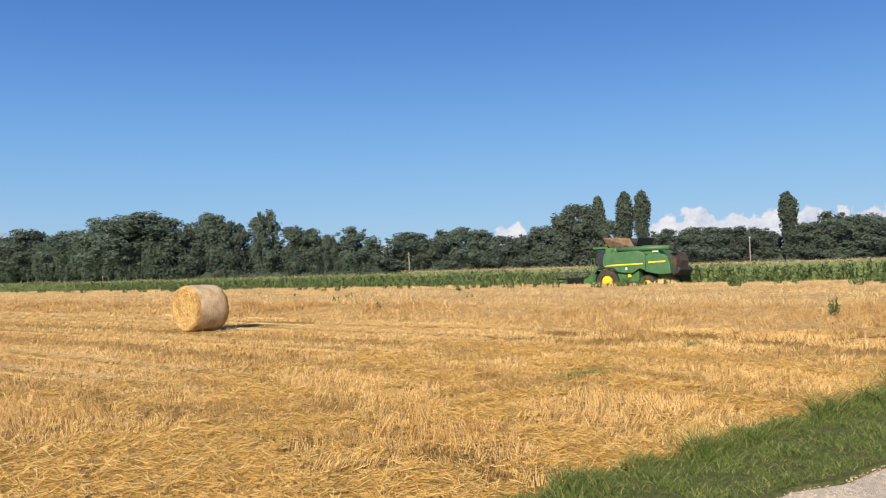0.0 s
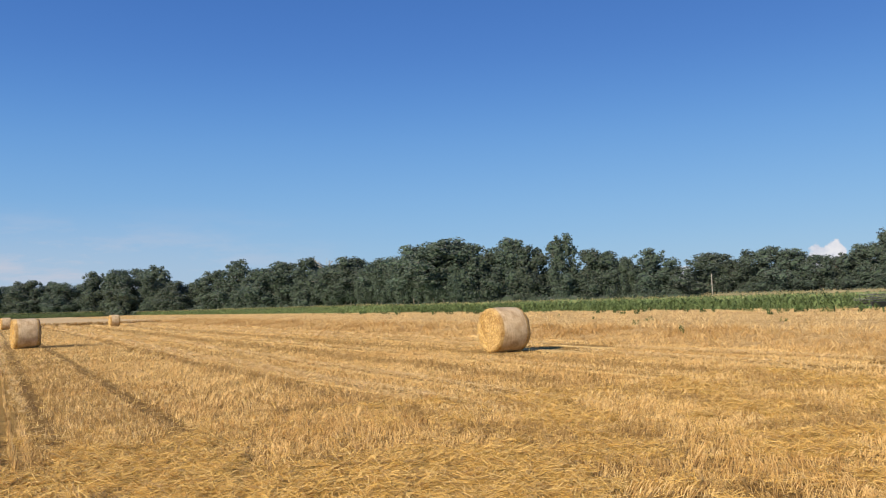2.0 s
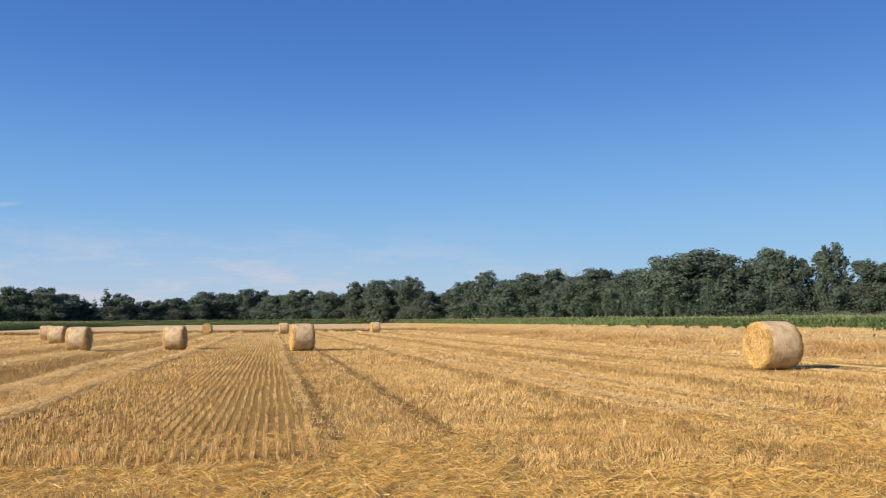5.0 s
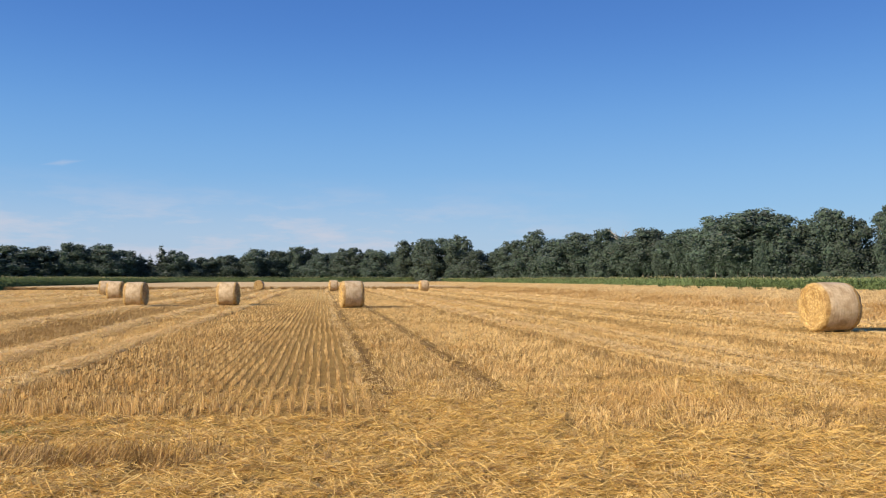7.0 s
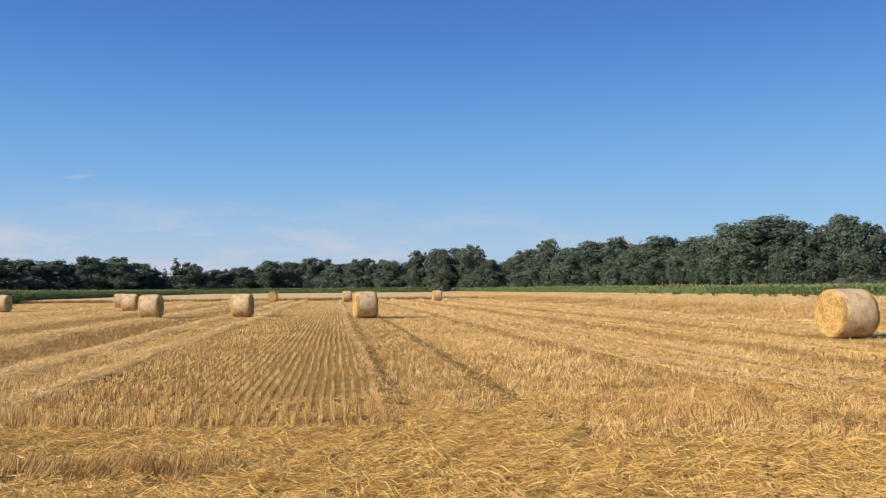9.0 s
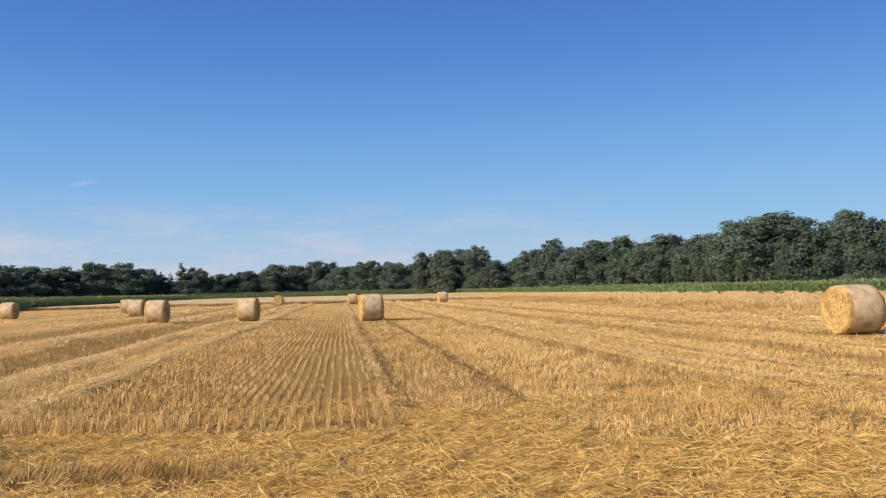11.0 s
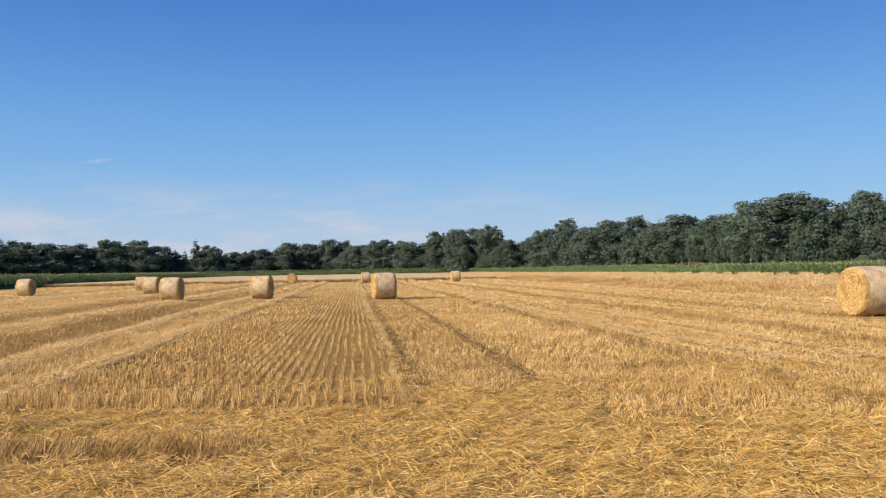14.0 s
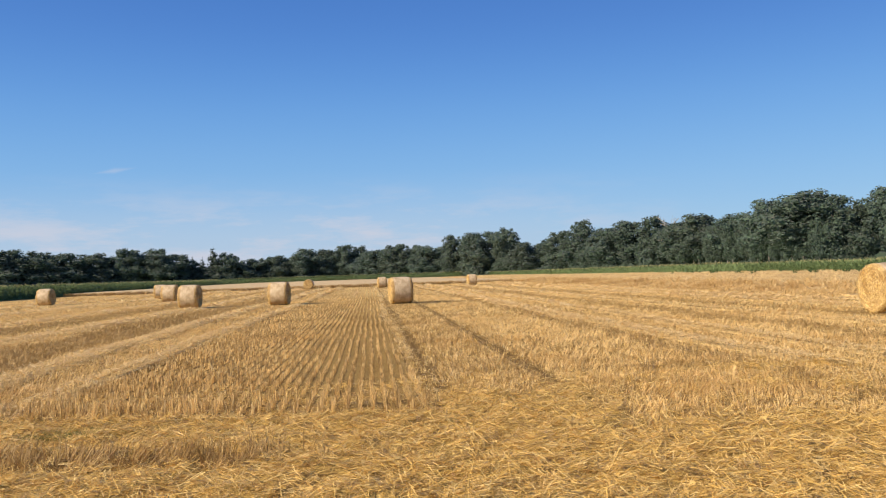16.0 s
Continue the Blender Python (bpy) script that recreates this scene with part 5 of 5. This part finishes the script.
def make_combine():
    c = tagged(new("combine_harvester"), "green combine harvester with yellow stripe and open grain tank, cutting wheat", "combine harvester")
    # panelled body
    bm = bmesh.new()
    prism(bm, [(-0.15, 1.60), (0.22, 1.72), (0.34, 2.0), (0.24, 2.62), (0.05, 2.72), (-2.8, 2.78), (-3.2, 2.66), (-3.42, 2.4), (-3.45, 1.45), (-2.9, 1.62), (-2.2, 1.30), (-1.2, 1.38)], -1.42, 1.42, 0.05)
    part("body", bm, GREEN, c, "bright green side panels")
    bm = bmesh.new()
    prism(bm, [(-3.42, 1.40), (-3.38, 2.42), (-3.6, 2.52), (-4.9, 2.52), (-5.25, 2.3), (-5.45, 1.8), (-5.5, 1.25), (-4.6, 1.2)], -1.40, 1.40, 0.05)
    part("rear_panel", bm, GREEN, c)
    bm = bmesh.new()
    box(bm, -1.2, 1.2, -2.7, 0.2, 0.75, 1.6, 0.04)
    part("chassis", bm, GREEN_DULL, c, "dusty green lower frame")
    bm = bmesh.new()
    prism(bm, [(0.2, 2.6), (0.2, 3.05), (-0.6, 3.05), (-4.3, 2.92), (-4.6, 2.5)], -1.25, 1.25, 0.05)
    part("deck", bm, GREEN_DULL, c)
    for s in (-1, 1):        # stripes lie proud of the panels
        bm = bmesh.new()
        prism(bm, [(0.15, 1.80), (-3.2, 1.89), (-3.2, 1.97), (-0.6, 1.92), (0.15, 1.84)], s * 1.422, s * 1.435)
        part("stripe", bm, YELLOW, c, "long yellow stripe")
        bm = bmesh.new()
        prism(bm, [(-3.65, 1.95), (-5.1, 2.01), (-5.14, 2.09), (-3.65, 2.05)], s * 1.402, s * 1.416)
        part("stripe", bm, YELLOW, c)
        bm = bmesh.new()
        tube(bm, (s * 1.42, -1.75, 1.62), (s * 1.45, -1.75, 1.62), 0.09, 0.09, 14)
        part("marker_disc", bm, WHITE, c)
        bm = bmesh.new()
        box(bm, s * 1.24 - 0.02, s * 1.24 + 0.02, -2.05, -1.75, 1.05, 1.30, 0.01)
        part("warning_plate", bm, YELLOW, c)
        bm = bmesh.new()
        for k in range(4):
            box(bm, s * 1.42 - 0.015, s * 1.42 + 0.015, -3.43 + k * 0.006, -3.40 + k * 0.006, 1.4 + k * 0.27, 1.62 + k * 0.27)
        part("panel_seam", bm, STEEL_DARK, c)
        bm = bmesh.new()
        for k in range(3):
            box(bm, s * 1.27 - 0.02, s * 1.27 + 0.02, -4.45 + k * 0.17, -4.31 + k * 0.17, 2.66, 2.78)
        part("maker_plate", bm, WHITE, c, "small white lettering bars")
    # cab
    bm = bmesh.new()
    prism(bm, [(0.30, 1.65), (0.92, 1.65), (1.15, 2.3), (1.02, 3.0), (0.30, 3.0)], -0.80, 0.80, 0.04)
    part("cab_glazing", bm, GLASS, c, "dark tinted cab glass")
    bm = bmesh.new()
    box(bm, -0.92, 0.92, 0.15, 1.35, 2.99, 3.14, 0.05)
    part("cab_roof", bm, GREEN_DULL, c)
    bm = bmesh.new()
    for x in (-0.8, 0.8):
        tube(bm, (x, 0.92, 1.65), (x, 1.15, 2.3), 0.035), tube(bm, (x, 1.15, 2.3), (x, 1.02, 3.0), 0.035), tube(bm, (x, 0.32, 1.65), (x, 0.32, 3.0), 0.04)
    part("cab_frame", bm, STEEL_DARK, c)
    bm = bmesh.new()
    box(bm, -1.45, -0.80, 0.40, 1.05, 1.52, 1.58, 0.01)
    for z in (0.7, 1.0, 1.3):
        box(bm, -1.48, -1.05, 0.95, 1.15, z, z + 0.04)
    for y in (0.92, 1.18):
        tube(bm, (-1.45, y, 0.62), (-1.45, y, 2.35), 0.022, seg=8)
    tube(bm, (-1.45, 0.92, 2.35), (-1.45, 1.18, 2.35), 0.022, seg=8)
    part("ladder", bm, GREEN_DULL, c)
    for x in (-0.98, 0.98):
        bm = bmesh.new()
        tube(bm, (x * 0.9, 1.25, 3.05), (x * 1.35, 1.45, 2.75), 0.02, seg=6)
        box(bm, x * 1.35 - 0.11, x * 1.35 + 0.11, 1.42, 1.48, 2.45, 2.85, 0.02)
        part("mirror", bm, STEEL_DARK, c)
    bm = bmesh.new()
    tube(bm, (-0.6, 0.4, 3.14), (-0.6, 0.4, 3.30), 0.07, 0.06, 12)
    part("beacon", bm, material("amber_lens", plain((0.6, 0.2, 0.01), (0.7, 0.28, 0.02), 5), 0.3), c, "amber warning beacon")
    # open grain tank flaps
    bm = bmesh.new()
    prism(bm, [(-0.15, 3.02), (0.32, 3.72), (0.28, 3.76), (-0.19, 3.06)], -1.15, 1.15)
    part("tank_flap", bm, TANK_INSIDE, c, "worn brown front tank flap")
    for s in (-1, 1):
        bm = bmesh.new()
        vs = [bm.verts.new(v) for v in ((s * 1.15, -0.17, 3.02), (s * 1.15, -2.4, 2.98), (s * 1.5, -2.15, 3.62), (s * 1.5, -0.9, 3.70), (s * 1.5, 0.28, 3.74))]
        f = bm.faces.new(vs)
        bmesh.ops.solidify(bm, geom=[f], thickness=0.03)
        part("tank_flap", bm, TANK_INSIDE if s < 0 else STEEL_DARK, c)
    bm = bmesh.new()
    prism(bm, [(-2.4, 2.96), (-2.75, 3.62), (-2.72, 3.66), (-2.36, 3.0)], -1.15, 1.15)
    part("tank_flap", bm, STEEL_DARK, c, "dark rear tank flap")
    # unloading auger laid back along the top
    bm = bmesh.new()
    tube(bm, (-1.28, -0.9, 2.90), (-1.28, -5.45, 2.92), 0.16, 0.16, 18)
    tube(bm, (-1.28, -0.9, 2.92), (-1.15, -0.45, 2.70), 0.21, 0.21, 14)
    part("unloading_auger", bm, GREEN, c, "green auger tube folded back", True)
    bm = bmesh.new()
    tube(bm, (-1.28, -5.45, 2.92), (-1.28, -5.85, 2.80), 0.17, 0.20, 14)
    part("auger_spout", bm, STEEL_DARK, c, "dark rubber spout")
    bm = bmesh.new()
    tube(bm, (0.5, -3.4, 2.9), (0.5, -3.4, 3.35), 0.06, 0.06, 10)
    part("exhaust", bm, STEEL_DARK, c)
    bm = bmesh.new()
    box(bm, -0.9, 0.9, -3.9, -2.9, 2.9, 3.12, 0.05)
    part("engine_cover", bm, GREEN_DULL, c)
    # straw hood and chopper
    bm = bmesh.new()
    prism(bm, [(-4.95, 2.45), (-5.5, 2.60), (-5.78, 2.1), (-5.72, 1.55), (-5.3, 1.5)], -0.95, 0.95, 0.05)
    part("straw_hood", bm, RUST, c, "rusty brown straw hood")
    bm = bmesh.new()
    prism(bm, [(-5.3, 1.5), (-5.95, 1.66), (-6.1, 1.45), (-5.85, 1.25), (-5.3, 1.1)], -1.0, 1.0, 0.05)
    part("chopper", bm, STEEL_DARK, c, "dark straw chopper")
    bm = bmesh.new()
    box(bm, -1.1, 1.1, -3.3, -3.0, 0.45, 0.75, 0.03)
    part("rear_axle", bm, STEEL_DARK, c)
    for s in (-1, 1):
        bm = bmesh.new()
        prism(bm, [(0.95, 1.30), (0.7, 1.66), (0.2, 1.74), (-0.6, 1.72), (-0.95, 1.45), (-0.9, 1.42), (-0.55, 1.66), (0.2, 1.68), (0.66, 1.60), (0.9, 1.28)], s * 1.0, s * 1.5)
        part("mudguard", bm, STEEL_DARK, c)
    # feeder house and header
    bm = bmesh.new()
    prism(bm, [(0.1, 1.5), (0.9, 1.5), (2.3, 0.95), (2.3, 0.35), (1.9, 0.35), (0.2, 0.85)], -0.65, 0.65, 0.03)
    part("feeder_house", bm, GREEN_DULL, c)
    bm = bmesh.new()
    prism(bm, [(2.3, 0.22), (2.3, 1.05), (2.38, 1.08), (2.46, 0.35), (3.3, 0.18), (3.3, 0.14), (2.4, 0.16)], -2.75, 2.75)
    tube(bm, (-2.7, 2.8, 0.5), (2.7, 2.8, 0.5), 0.2, 0.2, 14)
    part("header_trough", bm, STEEL_DARK, c, "dark dusty cutter header")
    for s in (-1, 1):
        bm = bmesh.new()
        prism(bm, [(2.3, 0.12), (2.3, 0.85), (2.6, 0.8), (3.0, 0.55), (4.1, 0.18), (4.1, 0.12)], s * 2.75, s * 2.83, 0.015)
        part("crop_divider", bm, GREEN_DULL, c, "green pointed crop divider")
        bm = bmesh.new()
        tube(bm, (s * 2.68, 2.35, 1.05), (s * 2.68, 3.2, 1.05), 0.045, seg=8)
        part("reel_arm", bm, STEEL_DARK, c)
    bm = bmesh.new()
    for i in range(9):          # a heap thrown out behind the rear wheel
        for j in range(9):
            u, v = (i - 4) / 4, (j - 4) / 4
            bm.verts.new((u * 1.35 - 0.2, -4.45 + v * 1.35, 0.02 + 1.5 * max(0.0, 1 - math.hypot(u, v)) ** 0.8 + 0.10 * noise.noise(Vector((u * 3, v * 3, 7)))))
    bm.verts.ensure_lookup_table()
    for i in range(8):
        for j in range(8):
            k = i * 9 + j
            bm.faces.new((bm.verts[k], bm.verts[k + 9], bm.verts[k + 10], bm.verts[k + 1]))
    g = random.Random(4)
    for _ in range(420):        # straws of the heap and falling on it
        r, a = g.uniform(0, 1), g.uniform(0, 6.283)
        p = Vector((r * math.cos(a) * 1.3 - 0.2, -4.45 + r * math.sin(a) * 1.3, 0.05 + (1 - r) * 1.4 + g.uniform(0, 0.25)))
        d = Vector((g.gauss(0, 1), g.gauss(0, 1), g.gauss(0, 0.5))).normalized() * g.uniform(0.1, 0.28)
        w = d.cross(Vector((g.gauss(0, 1), g.gauss(0, 1), 1))).normalized() * 0.014
        bm.faces.new([bm.verts.new(q) for q in (p - d - w, p + d - w, p + d + w, p - d + w)])
    part("straw_discharge", bm, DUST, c, "tan heap of threshed straw falling behind")
    for ob in c.children:       # the machine is short behind its front axle
        for v in ob.data.vertices:
            v.co.y *= 0.82 if v.co.y < 0 else 1
    reel = new("reel")
    reel.parent = c
    reel.matrix_basis = pose(0, 3.15, 1.02)
    for k in range(6):
        a = radians(60 * k)
        bm = bmesh.new()
        y, z = math.cos(a) * 0.5, math.sin(a) * 0.5
        tube(bm, (-2.6, y, z), (2.6, y, z), 0.025, seg=6)
        for i in range(26):
            x = -2.5 + i * 0.2
            tube(bm, (x, y, z), (x, y * 1.05, z * 1.05 - 0.18), 0.008, seg=4)
        part("reel_bat", bm, WORN_STEEL, reel)
    bm = bmesh.new()
    tube(bm, (-2.62, 0, 0), (2.62, 0, 0), 0.06, seg=10)
    for x in (-2.6, -1.3, 0, 1.3, 2.6):
        for k in range(3):
            a = radians(60 * k)
            tube(bm, (x, math.cos(a) * 0.5, math.sin(a) * 0.5), (x, -math.cos(a) * 0.5, -math.sin(a) * 0.5), 0.018, seg=5)
    part("reel_shaft", bm, STEEL_DARK, reel)
    wheels = []
    for s in (-1, 1):
        wheels.append((make_wheel("front_wheel", 0.80, 0.62, s * 1.22, 0.0, c, s), 0.80, (s * 1.22, 0.0)))
        wheels.append((make_wheel("rear_wheel", 0.58, 0.42, s * 1.15, -2.85, c, s), 0.58, (s * 1.15, -2.85)))
    return c, wheels, reel


COMBINE, WHEELS, REEL = make_combine()


def motions():
    """The harvester drives along the corn; its wheels and reel turn."""
    speed, x, y0 = 0.92, 51.5, 27.3
    walk(COMBINE, [(t, pose(x, y0 + speed * t, 0)) for t in (0.0, 4.0, 8.0, 12.0, 16.0)])
    for hub, r, (wx, wy) in WHEELS:
        rate = math.degrees(speed / r)
        walk(hub, [(t * 0.5, pose(wx, wy, r, -rate * t * 0.5)) for t in range(33)])
    walk(REEL, [(t * 0.5, pose(0, 3.15, 1.02, -110 * t * 0.5)) for t in range(33)])


motions()
